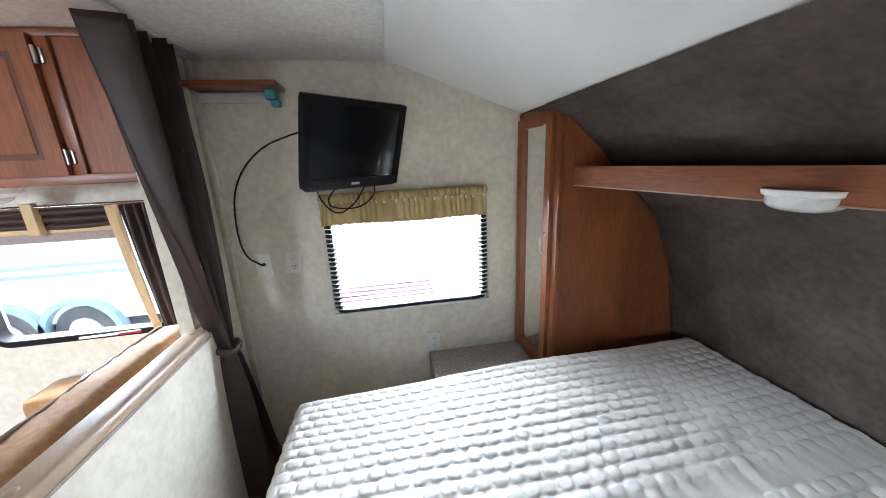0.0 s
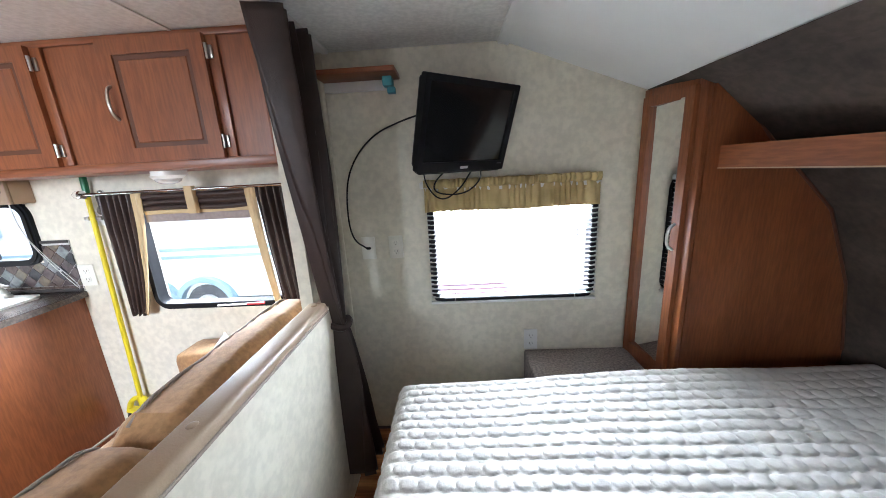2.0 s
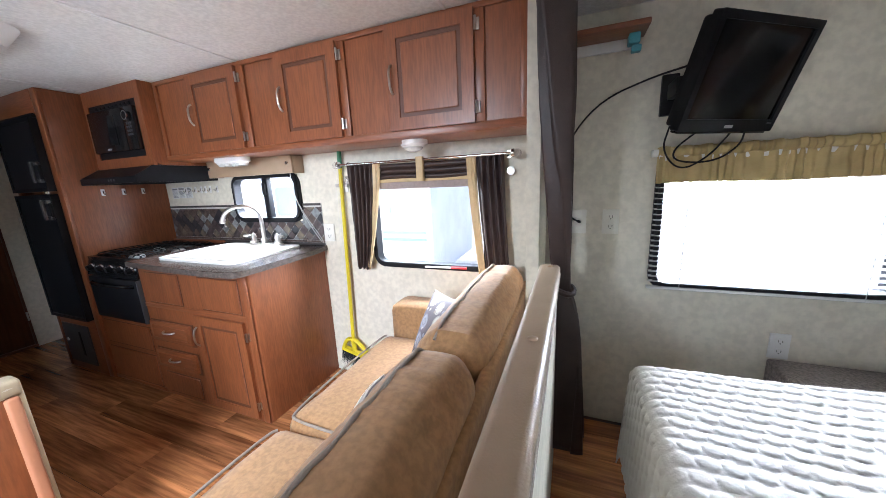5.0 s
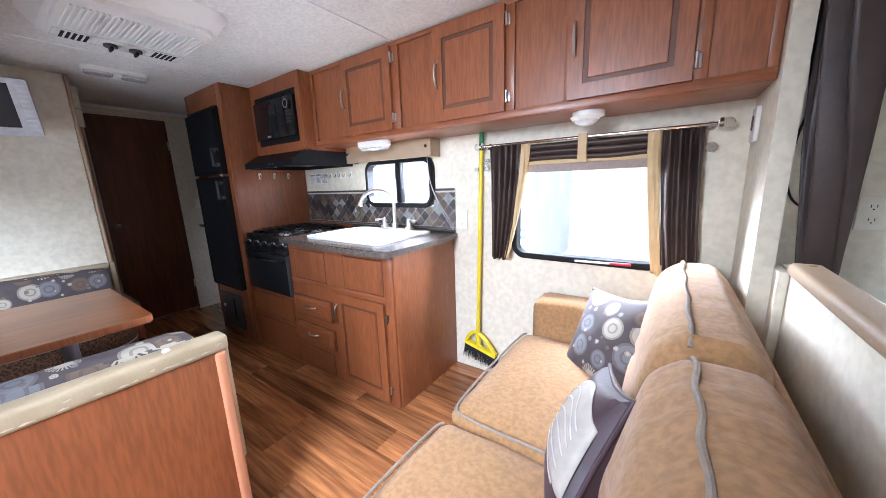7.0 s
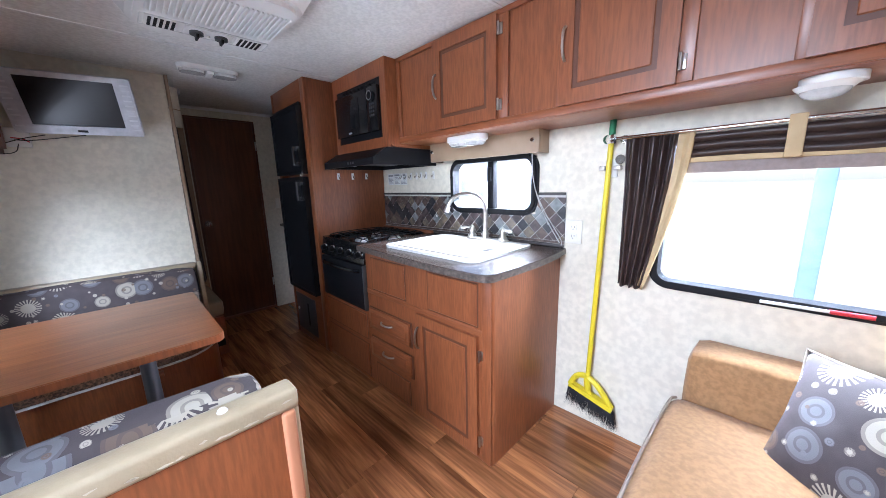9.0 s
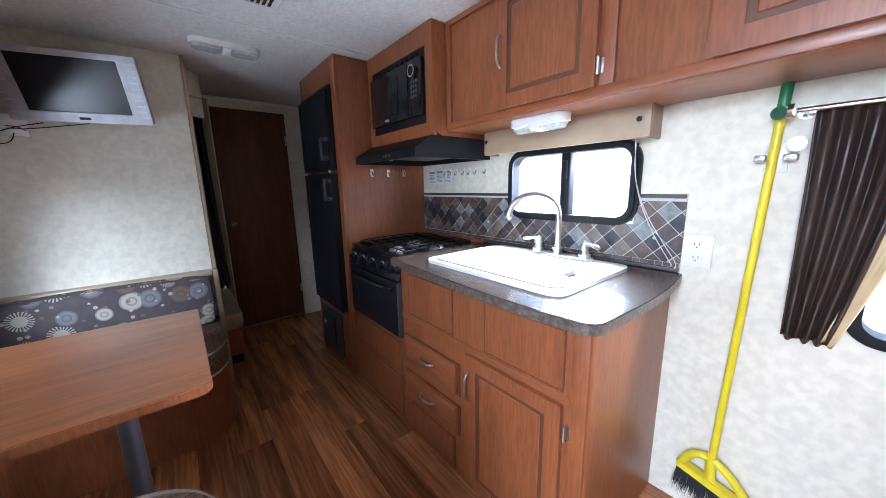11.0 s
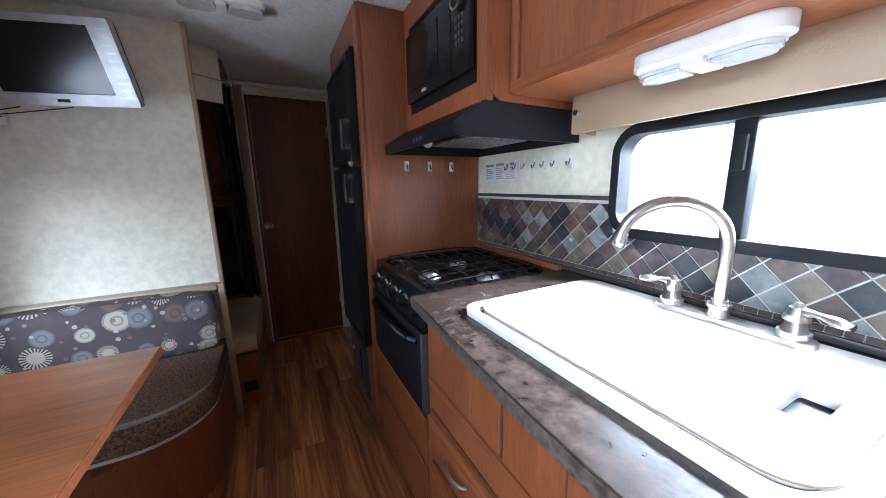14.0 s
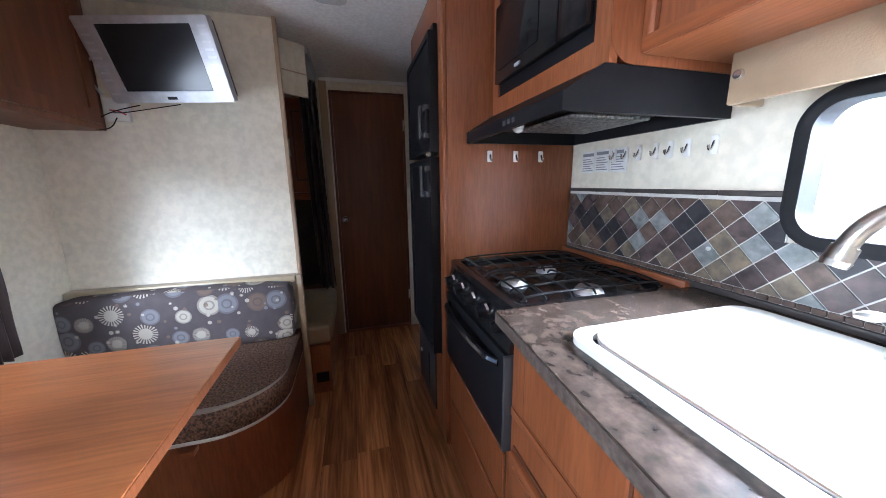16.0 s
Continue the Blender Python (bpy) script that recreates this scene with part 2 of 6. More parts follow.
tweed = material("brown_tweed", (0.20, 0.105, 0.06), 0.95, spots=(0.045, 0.024, 0.015), scale=110, amount=0.25, bump=0.9, bump_scale=260)
cracked_mat = material("cracked_vinyl", (0.58, 0.50, 0.38), 0.7, scale=40, bump=0.2)
steel_tube = material("blue_grey_steel", (0.20, 0.22, 0.25), 0.3, metal=0.8, scale=8, bump=0.05)
paper = material("paper_label", (0.75, 0.75, 0.73), 0.7, scale=20, bump=0)
ink = material("label_ink", (0.25, 0.25, 0.26), 0.7, scale=20, bump=0)
pull_grey = material("cord_white", (0.66, 0.66, 0.64), 0.6, scale=20, bump=0)
filter_mat = material("mesh_filter", (0.30, 0.30, 0.29), 0.45, metal=0.7, spots=(0.08, 0.08, 0.08), scale=90, amount=0.25, bump=0.8, bump_scale=200)
flower_dark = floral("floral_weave", (0.072, 0.057, 0.060), (0.40, 0.36, 0.29), (0.175, 0.175, 0.19), (0.145, 0.10, 0.072))
stripe_plum = material("plum_satin", (0.07, 0.042, 0.05), 0.45, scale=20, bump=0.2)
stripe_pale = material("silver_satin", (0.50, 0.46, 0.40), 0.42, scale=25, bump=0.25, bump_scale=180)
mirror_mat = material("mirror_glass", (0.86, 0.87, 0.86), 0.02, metal=1.0, scale=3, amount=0.99, spots=(0.85, 0.86, 0.85), bump=0)
pane_mat = glass("window_glass", (0.96, 0.98, 0.98))
# Tyre black lifted to grey to imitate washed-out outdoor haze.
tyre_mat = material("hazed_tyre", (0.11, 0.115, 0.125), 0.7, scale=12, bump=0.1)
gravel_mat = material("pale_gravel", (0.52, 0.51, 0.49), 0.95, spots=(0.44, 0.43, 0.41), scale=0.6, grain=20, bump=0.5)
rv_white = material("rv_fibreglass", (0.80, 0.83, 0.86), 0.35, scale=2, bump=0.02)
rv_blue = material("rv_tinted_window", (0.50, 0.62, 0.70), 0.2, scale=2, bump=0)
rust_red = material("red_ramp_paint", (0.34, 0.17, 0.2), 0.6, scale=4, bump=0.1)
post_blue = material("blue_grey_post", (0.25, 0.38, 0.46), 0.5, scale=6, bump=0.05)


for dull in (black_satin, rubber, fridge_mat, black_iron):
    dull.node_tree.nodes["Principled BSDF"].inputs["Specular IOR Level"].default_value = 0.14


# ---- shaping helpers ----
def block(a, b, bevel=0.0, seg=2):
    """A box between two corners, with rounded edges."""
    bm = bmesh.new()
    bmesh.ops.create_cube(bm, size=1)
    for v in bm.verts:
        v.co = Vector([(a[i] + b[i]) / 2 + v.co[i] * abs(b[i] - a[i]) for i in range(3)])
    if bevel:
        bmesh.ops.bevel(bm, geom=bm.edges[:] , offset=bevel, segments=seg, profile=0.5, affect="EDGES")
    return bm


def join(*bms):
    out = bmesh.new()
    for b in bms:
        me = bpy.data.meshes.new("tmp")
        b.to_mesh(me)
        out.from_mesh(me)
        b.free()
        bpy.data.meshes.remove(me)
    return out


def moved(bm, m):
    bmesh.ops.transform(bm, matrix=m, verts=bm.verts)
    return bm


def rod(a, b, r, seg=16, r2=None):
    """A round bar from a to b."""
    a, b = Vector(a), Vector(b)
    bm = bmesh.new()
    bmesh.ops.create_cone(bm, cap_ends=True, segments=seg, radius1=r, radius2=r if r2 is None else r2, depth=(b - a).length)
    q = (b - a).to_track_quat("Z", "Y").to_matrix().to_4x4()
    return moved(bm, Matrix.Translation((a + b) / 2) @ q)


def tube(points, r, seg=8, smooth=4):
    """A round cord through the points."""
    p = [Vector(q) for q in points]
    for _ in range(smooth if len(p) > 2 else 0):
        if len(p) > 60:
            break
        nxt = [p[0]]
        for u, v in zip(p, p[1:]):
            nxt += [u * 0.75 + v * 0.25, u * 0.25 + v * 0.75]
        p = nxt + [p[-1]]
    bm, rings = bmesh.new(), []
    side = None
    for i, c in enumerate(p):
        d = (p[min(i + 1, len(p) - 1)] - p[max(i - 1, 0)]).normalized()
        if side is None:
            side = d.orthogonal().normalized()
        side = (side - d * side.dot(d)).normalized()
        up = d.cross(side)
        rad = r(i / (len(p) - 1)) if callable(r) else r
        rings.append([bm.verts.new(c + side * math.cos(2 * math.pi * k / seg) * rad + up * math.sin(2 * math.pi * k / seg) * rad) for k in range(seg)])
    for x, y in zip(rings, rings[1:]):
        for k in range(seg):
            bm.faces.new((x[k], x[(k + 1) % seg], y[(k + 1) % seg], y[k]))
    bm.faces.new(rings[0][::-1])
    bm.faces.new(rings[-1])
    return bm


def outline(points, depth, axis=2):
    """A flat outline, drawn out along one axis. points: pairs in the other two axes, in x, y, z order."""
    bm = bmesh.new()
    lo, hi = depth

    def place(p, d):
        c = list(p)
        c.insert(axis, d)
        return bm.verts.new(c)
    a, b = [place(p, lo) for p in points], [place(p, hi) for p in points]
    n = len(points)
    bm.faces.new(a[::-1])
    bm.faces.new(b)
    for i in range(n):
        bm.faces.new((a[i], a[(i + 1) % n], b[(i + 1) % n], b[i]))
    bmesh.ops.recalc_face_normals(bm, faces=bm.faces)
    return bm


def rounded(x0, y0, x1, y1, r, seg=6):
    """The outline of a rectangle with round corners; r: one radius, or four from the lower left, counter-clockwise."""
    rs = r if isinstance(r, (tuple, list)) else (r,) * 4
    pts = []
    for (cx, cy, sx, sy, a0), q in zip(((x0, y0, 1, 1, 180), (x1, y0, -1, 1, 270), (x1, y1, -1, -1, 0), (x0, y1, 1, -1, 90)), rs):
        if q <= 0:
            pts.append((cx, cy))
            continue
        for k in range(seg + 1):
            a = radians(a0 + 90 * k / seg)
            pts.append((cx + sx * q + math.cos(a) * q, cy + sy * q + math.sin(a) * q))
    return pts


def ring(outer, inner, depth, axis=2):
    """A frame between two outlines of as many points."""
    bm = bmesh.new()

    def place(p, d):
        c = list(p)
        c.insert(axis, d)
        return bm.verts.new(c)
    loops = [[place(p, d) for p in o] for o, d in ((outer, depth[0]), (outer, depth[1]), (inner, depth[1]), (inner, depth[0]))]
    n = len(outer)
    for j in range(4):
        for i in range(n):
            bm.faces.new((loops[j][i], loops[j][(i + 1) % n], loops[(j + 1) % 4][(i + 1) % n], loops[(j + 1) % 4][i]))
    bmesh.ops.recalc_face_normals(bm, faces=bm.faces)
    return bm


def cushion(a, b, puff=0.02, r=0.04, n=14, wrinkle=0.004, seed=0.0):
    """A stuffed box: rounded, swollen in the middle, a little uneven."""
    bm = bmesh.new()
    bmesh.ops.create_cube(bm, size=2)
    bmesh.ops.subdivide_edges(bm, edges=bm.edges[:], cuts=n, use_grid_fill=True)
    c, h = (Vector(a) + Vector(b)) / 2, (Vector(b) - Vector(a)) / 2
    for v in bm.verts:
        q = Vector([v.co[i] * h[i] for i in range(3)])
        core = Vector([max(-(h[i] - r), min(h[i] - r, q[i])) for i in range(3)])
        d = q - core
        out = core + (d.normalized() * min(d.length, r) if d.length > 1e-6 else d)
        for i in range(3):
            j, k = (i + 1) % 3, (i + 2) % 3
            if abs(v.co[i]) > 0.999:
                out[i] += math.copysign(puff * (1 - v.co[j] ** 2) * (1 - v.co[k] ** 2), v.co[i])
        w = noise.noise_vector((out + c) * 7 + Vector((seed, seed, seed))) * wrinkle
        v.co = c + out + w
    return bm


def uv_box(bm, scale=1.0):
    """Flat texture coordinates in metres, by each face's main direction."""
    lay = bm.loops.layers.uv.new("flat")
    bm.normal_update()
    for f in bm.faces:
        n = [abs(x) for x in f.normal]
        k = n.index(max(n))
        for lp in f.loops:
            c = lp.vert.co
            lp[lay].uv = [(c.y, c.z), (c.x, c.z), (c.x, c.y)][k]
    return bm


def sheet(fn, nu, nv):
    """A surface given by fn(u, v), u and v from 0 to 1."""
    verts = [fn(i / nu, j / nv) for j in range(nv + 1) for i in range(nu + 1)]
    w = nu + 1
    faces = [(j * w + i, j * w + i + 1, (j + 1) * w + i + 1, (j + 1) * w + i) for j in range(nv) for i in range(nu)]
    me = bpy.data.meshes.new("tmp")
    me.from_pydata([tuple(v) for v in verts], [], faces)
    bm = bmesh.new()
    bm.from_mesh(me)
    bpy.data.meshes.remove(me)
    return bm


def finish(ob_name, bm, mat, smooth=True, sharp=35):
    me = bpy.data.meshes.new(ob_name)
    bm.to_mesh(me)
    bm.free()
    me.materials.append(mat)
    if smooth:
        me.shade_smooth()
        me.set_sharp_from_angle(angle=radians(sharp))
    return me


def thing(name, at, label, category, group="", kind=""):
    ob = new(name)
    ob.location = at
    ob.empty_display_size = 0.05
    return tagged(ob, label, category, group, kind)


def origin(ob):
    return ob.location + (origin(ob.parent) if ob.parent else Vector())


def part(name, bm, mat, parent, label="", thick=0.0):
    """One mesh, given in the place's own metres, under a thing or a part."""
    moved(bm, Matrix.Translation(-origin(parent)))
    ob = new(name, finish(name, bm, mat))
    ob.parent = parent
    if thick:
        s = ob.modifiers.new("thickness", "SOLIDIFY")
        s.thickness, s.offset = thick, 0
    return tagged(ob, label)


def single(name, bm, mat, label, category, kind="", group="", thick=0.0):
    """A thing of one mesh."""
    lo = Vector([min(v.co[i] for v in bm.verts) for i in range(3)])
    hi = Vector([max(v.co[i] for v in bm.verts) for i in range(3)])
    base = Vector(((lo.x + hi.x) / 2, (lo.y + hi.y) / 2, lo.z))
    moved(bm, Matrix.Translation(-base))
    ob = new(name, finish(name, bm, mat))
    ob.location = base
    if thick:
        s = ob.modifiers.new("thickness", "SOLIDIFY")
        s.thickness, s.offset = thick, 0
    return tagged(ob, label, category, group, kind)


def structure(name, bm, mat, label, category):
    return single(name, bm, mat, label, category, kind="structure")


# ---- large structure ----
CEIL, NORTH, SOUTH, END = 1.97, 2.0, -0.21, -4.305


def wall_x(name, x0, x1, y0, y1, z1, holes, mat, label):
    """A wall along x with openings through it; holes: x0, x1, z0, z1."""
    xs = sorted({x0, x1, *[h[0] for h in holes], *[h[1] for h in holes]})
    bms = []
    for a, b in zip(xs, xs[1:]):
        cuts = sorted((h[2], h[3]) for h in holes if h[0] <= a and b <= h[1])
        z = 0.0
        for lo, hi in cuts + [(z1, z1)]:
            if lo > z:
                bms.append(block((a, y0, z), (b, y1, lo)))
            z = hi
    return structure(name, join(*bms), mat, label, "wall")


wall_x("wall_north", -4.36, 0.0, NORTH, NORTH + 0.06, CEIL, [(-0.97, -0.28, 0.815, 1.37), (-2.135, -1.545, 1.085, 1.38)], wallpaper, "cream mottled wallpaper on the galley side wall")
wall_x("wall_bedside", 0.0, 2.36, NORTH + 0.02, NORTH + 0.08, 2.02, [(0.5, 1.28, 0.78, 1.34)], wallpaper, "cream mottled wallpaper on the bedroom side wall")
wall_x("wall_south", -4.86, 2.36, SOUTH - 0.06, SOUTH, 2.02, [(-1.2, -0.6, 0.02, 1.88), (-2.9, -2.0, 0.86, 1.38), (0.52, 1.28, 0.86, 1.38)], wallpaper, "cream mottled wallpaper on the entry side wall")
structure("wall_tv", block((-3.51, SOUTH + 0.002, 0.0), (-3.454, 0.742, CEIL)), wallpaper, "cream mottled partition behind the dinette", "wall")
structure("wall_bath", join(block((END - 0.05, 0.86, 0), (END, 0.925, CEIL)), block((END - 0.05, 1.475, 0), (END, NORTH, CEIL)), block((END - 0.05, 0.925, 1.89), (END, 1.475, CEIL))), wallpaper, "cream mottled wall round the bathroom door", "wall")
structure("wall_bunk_side", block((-4.86, 0.80, 0), (END - 0.052, 0.858, CEIL)), wallpaper, "cream mottled wall beside the bunk", "wall")
structure("wall_bunk_end", block((-4.86, SOUTH + 0.001, 1.12), (-4.80, 0.799, CEIL)), wallpaper, "cream mottled wall at the end of the bunk", "wall")
# Dark panel stands in for the unlit lower part of the end wall.
structure("bunk_lining", block((-4.86, SOUTH + 0.001, 0.0), (-4.80, 0.799, 1.118)), dark_suede, "dark brown panel standing in for shade at the head of the lower bunk", "wall")
structure("bunk_fascia", outline([(-3.512, 0.60), (-3.64, 0.70), (-3.745, 0.842), (-3.765, 0.842), (-3.66, 0.70), (-3.53, 0.59)], (1.70, CEIL - 0.001), 2), wallpaper, "cream panel above the bunk opening", "trim")
structure("fascia_strip", outline([(-3.509, 0.601), (-3.637, 0.701), (-3.742, 0.843), (-3.746, 0.843), (-3.641, 0.70), (-3.513, 0.60)], (1.815, 1.821), 2), beige_vinyl, "thin joint strip on the bunk panel", "trim")
structure("wall_column", block((-0.03, 1.648, 0.0), (0.022, 1.998, CEIL)), wallpaper, "cream wall end between bedroom and living area", "wall")
structure("trim_tv_wall", block((-3.458, 0.744, 0.0), (-3.43, 0.762, CEIL - 0.002), 0.004), beige_vinyl, "thin tan edge trim on the partition", "trim")
structure("ceiling", join(block((-4.86, SOUTH - 0.06, CEIL), (0.85, NORTH + 0.08, CEIL + 0.05))), ceiling_mat, "off-white textured ceiling panels", "ceiling")
for x in (-2.85, -1.55, -0.36):
    structure("ceiling_seam", block((x - 0.007, SOUTH, CEIL - 0.0055), (x + 0.007, NORTH, CEIL - 0.0005), 0.0015), ceiling_white, "white batten over a ceiling joint", "trim")
structure("ceiling_slope", outline([(0.85, CEIL), (1.49, 1.735), (1.53, 1.78), (0.85, 2.03)], (SOUTH - 0.06, NORTH + 0.08), 1), ceiling_white, "smooth white sloping ceiling over the bed", "ceiling")
structure("ceiling_bend_trim", outline([(0.832, CEIL - 0.001), (0.834, CEIL - 0.011), (0.853, CEIL - 0.012), (0.878, CEIL - 0.022), (0.880, CEIL - 0.011), (0.85, CEIL)], (SOUTH, NORTH + 0.02), 1), ceiling_white, "white strip along the ceiling bend", "trim")
cap = [(1.49, 1.735), (1.56, 1.71), (1.80, 1.50), (2.08, 1.215), (2.21, 0.90), (2.26, 0.60), (2.28, 0.0)]
structure("wall_front", outline(cap + [(2.36, 0.0), (2.36, 1.0), (2.2, 1.3), (1.65, 1.80), (1.53, 1.78)], (SOUTH, NORTH + 0.02), 1), dark_suede, "dark brown mottled padded front wall", "wall")
structure("front_trim", outline([(1.478, 1.733), (1.50, 1.718), (1.575, 1.688), (1.575, 1.694), (1.50, 1.73)], (SOUTH, 1.735), 1), dark_suede, "dark brown edge strip under the sloping ceiling", "trim")
structure("wall_corner_strip", block((0.032, NORTH + 0.008, 0.0), (0.05, NORTH + 0.0195, CEIL), 0.002), wallpaper, "cream corner moulding", "trim")

floor = structure("floor", block((-4.86, SOUTH - 0.02, -0.05), (2.3, NORTH + 0.04, -0.004)), joint_mat, "brown wood-look plank floor", "floor")

# outside
structure("ground", block((-120, -120, -0.95), (120, 160, -0.85)), gravel_mat, "pale gravel lot", "ground")


def parked_trailer(x, y, length, label):
    t = thing("travel_trailer", (x, y, -0.85), label, "trailer")
    body = part("body", outline(rounded(x - length / 2, -0.35, x + length / 2, 2.0, (0.1, 0.1, 0.35, 0.35)), (y, y + 2.3), 1), rv_white, t)
    for k in (-0.32, 0.02, 0.30):
        part("window", outline(rounded(x + k * length - 0.45, 0.75, x + k * length + 0.45, 1.3, 0.08), (y - 0.02, y + 0.02), 1), rv_blue, t, "tinted window")
    for k in (0.12, 0.27):
        w = part("wheel", moved(rod((0, -0.12, 0), (0, 0.12, 0), 0.36, 28), Matrix.Translation((x + k * length, y + 0.1, -0.49))), tyre_mat, t, "black tyre paled to imitate haze")
        part("rim", moved(rod((0, -0.14, 0), (0, -0.11, 0), 0.2, 20), Matrix.Translation((x + k * length, y + 0.1, -0.49))), aluminium, w, "grey rim")
    for k in (0.12, 0.27):
        part("fender", ring([(x + k * length + 0.5 * math.cos(a * math.pi / 12), -0.49 + 0.5 * math.sin(a * math.pi / 12)) for a in range(13)], [(x + k * length + 0.42 * math.cos(a * math.pi / 12), -0.49 + 0.42 * math.sin(a * math.pi / 12)) for a in range(13)], (y - 0.1, y + 0.02), 1), post_blue, t)
    for z in (0.3, 0.42):
        part("stripe", block((x - length / 2 + 0.1, y - 0.012, z), (x + length / 2 - 0.1, y + 0.01, z + 0.05)), post_blue, t)
    return t


parked_trailer(-5.0, 5.2, 6.0, "pale parked trailer with tinted windows and two wheels")
lift = thing("lift_post", (-0.27, 6.0, -0.85), "blue-grey steel post on a red base outside", "post")
part("post", block((-0.36, 5.95, -0.79), (-0.2, 6.1, 2.2), 0.01), post_blue, lift)
part("base", block((-1.2, 5.5, -0.849), (1.5, 6.7, -0.79), 0.01), rust_red, lift, "red painted base plate")
part("motor", rod((-0.62, 5.7, -0.70), (-0.3, 5.7, -0.70), 0.09), post_blue, lift)


# ---- windows ----
def slide_window(name, x0, x1, z0, z1, y, label, split=None, r=0.06):
    w = thing(name, ((x0 + x1) / 2, y, z0), label, "window", kind="structure")
    out, inn = rounded(x0 - 0.02, z0 - 0.02, x1 + 0.02, z1 + 0.02, r + 0.02, 8), rounded(x0 + 0.012, z0 + 0.012, x1 - 0.012, z1 - 0.012, r - 0.012, 8)
    part("window_frame", ring(out, inn, (y - 0.018, y + 0.036), 1), black_satin, w, "black rounded frame")
    lip = rounded(x0 - 0.008, z0 - 0.008, x1 + 0.008, z1 + 0.008, r + 0.008, 8)
    part("window_seal", ring(lip, inn, (y - 0.026, y - 0.017), 1), rubber, w)
    pn = part("pane", outline(rounded(x0 + 0.006, z0 + 0.006, x1 - 0.006, z1 - 0.006, r - 0.006, 8), (y + 0.03, y + 0.034), 1), pane_mat, w, "clear glass")
    pn.visible_shadow = False
    if split:
        m = part("mullion", block((split - 0.022, y - 0.012, z0 + 0.005), (split + 0.022, y + 0.028, z1 - 0.005), 0.004), black_satin, w)
        part("latch", block((split - 0.014, y - 0.026, z0 + 0.17), (split + 0.012, y - 0.012, z0 + 0.25), 0.004), rubber, m)
    return w


living = slide_window("window_1", -0.97, -0.28, 0.815, 1.37, NORTH, "black-framed window with dark curtains", None, 0.055)
part("window_track", block((-0.90, NORTH - 0.024, 0.80), (-0.35, NORTH - 0.0185, 0.806), 0.001), rubber, living)
galley = slide_window("window_2", -2.135, -1.545, 1.085, 1.38, NORTH, "black-framed sliding window over the sink", -1.835, 0.065)
slide_window("window_3", 0.5, 1.28, 0.78, 1.34, NORTH + 0.02, "black-framed bedroom window behind a blind", None, 0.05)
# Both stay out of view; window_5 is added to let fill light in.
for nm, x0, x1 in (("window_4", -2.9, -2.0), ("window_5", 0.52, 1.28)):
    w = thing(nm, ((x0 + x1) / 2, SOUTH - 0.05, 0.86), "unseen black-framed window on the entry side", "window", kind="structure")
    part("window_frame", ring(rounded(x0 - 0.03, 0.83, x1 + 0.03, 1.41, 0.07, 6), rounded(x0 + 0.01, 0.87, x1 - 0.01, 1.37, 0.05, 6), (SOUTH - 0.03, SOUTH + 0.015), 1), black_satin, w)
structure("door_frame_entry", join(block((-1.235, SOUTH - 0.02, 0), (-1.2, SOUTH + 0.012, 1.915)), block((-0.6, SOUTH - 0.02, 0), (-0.565, SOUTH + 0.012, 1.915)), block((-1.2, SOUTH - 0.02, 1.88), (-0.6, SOUTH + 0.012, 1.915))), white_plastic, "white frame of the open entry door", "door frame")

stick = thing("blind_wand", (-0.53, 1.968, 0.80), "white wand with a red grip lying on the window frame", "wand")
part("shaft", rod((-0.64, 1.966, 0.812), (-0.48, 1.966, 0.815), 0.0055, 10), white_plastic, stick)
part("grip", rod((-0.48, 1.966, 0.815), (-0.39, 1.966, 0.817), 0.0075, 10), red, stick, "red plastic grip")


# ---- curtains ----
def pleats(x0, x1, y, z0, z1, folds, depth, swing=0.0, pinch=None, axis=0):
    """A gathered cloth from z0 up to z1; swing: how far its foot is drawn aside; pinch: width at the foot as a share."""
    def fn(u, v):
        k = 1 - (1 - (pinch or 1)) * (1 - v) ** 1.3
        x = x0 + (x1 - x0) * u
        x = (x - (x0 + x1) / 2) * k + (x0 + x1) / 2 + swing * (1 - v) ** 1.5
        d = depth * (0.35 + 0.65 * math.sin(math.pi * min(1, (1 - v) * 2 + 0.15)) * 0.5 + 0.4) * math.sin(u * folds * 2 * math.pi + 0.6 * math.sin(v * 3 + u * 5))
        d += 0.3 * depth * noise.noise(Vector((u * 6, v * 5, x0)))
        z = z0 + (z1 - z0) * v + 0.006 * math.sin(u * folds * 4 + 1) * (1 - v)
        return (x, y + d, z) if axis == 0 else (y + d, x, z)
    return sheet(fn, 14 * folds, 28)


cur = thing("window_curtain", (-1.09, 1.93, 0.80), "dark brown satin curtain with a tan edge, tied back", "curtain", group="curtains at the living window")
part("cloth", pleats(-1.105, -0.925, 1.945, 0.785, 1.415, 5, 0.013, -0.035, 0.5), curtain_mat, cur, thick=0.003)
part("edge_band", pleats(-0.925, -0.875, 1.940, 0.79, 1.418, 1, 0.006, -0.108, 0.4), tan_cloth, cur, "tan satin band", thick=0.003)
cur = thing("window_curtain", (-0.27, 1.93, 0.80), "dark brown satin curtain with a tan edge, hanging straight", "curtain", group="curtains at the living window")
part("cloth", pleats(-0.315, -0.175, 1.94, 0.78, 1.415, 4, 0.013, 0.04, 0.85), curtain_mat, cur, thick=0.003)
part("edge_band", pleats(-0.365, -0.315, 1.935, 0.79, 1.418, 1, 0.006, 0.05, 0.75), tan_cloth, cur, "tan satin band", thick=0.003)

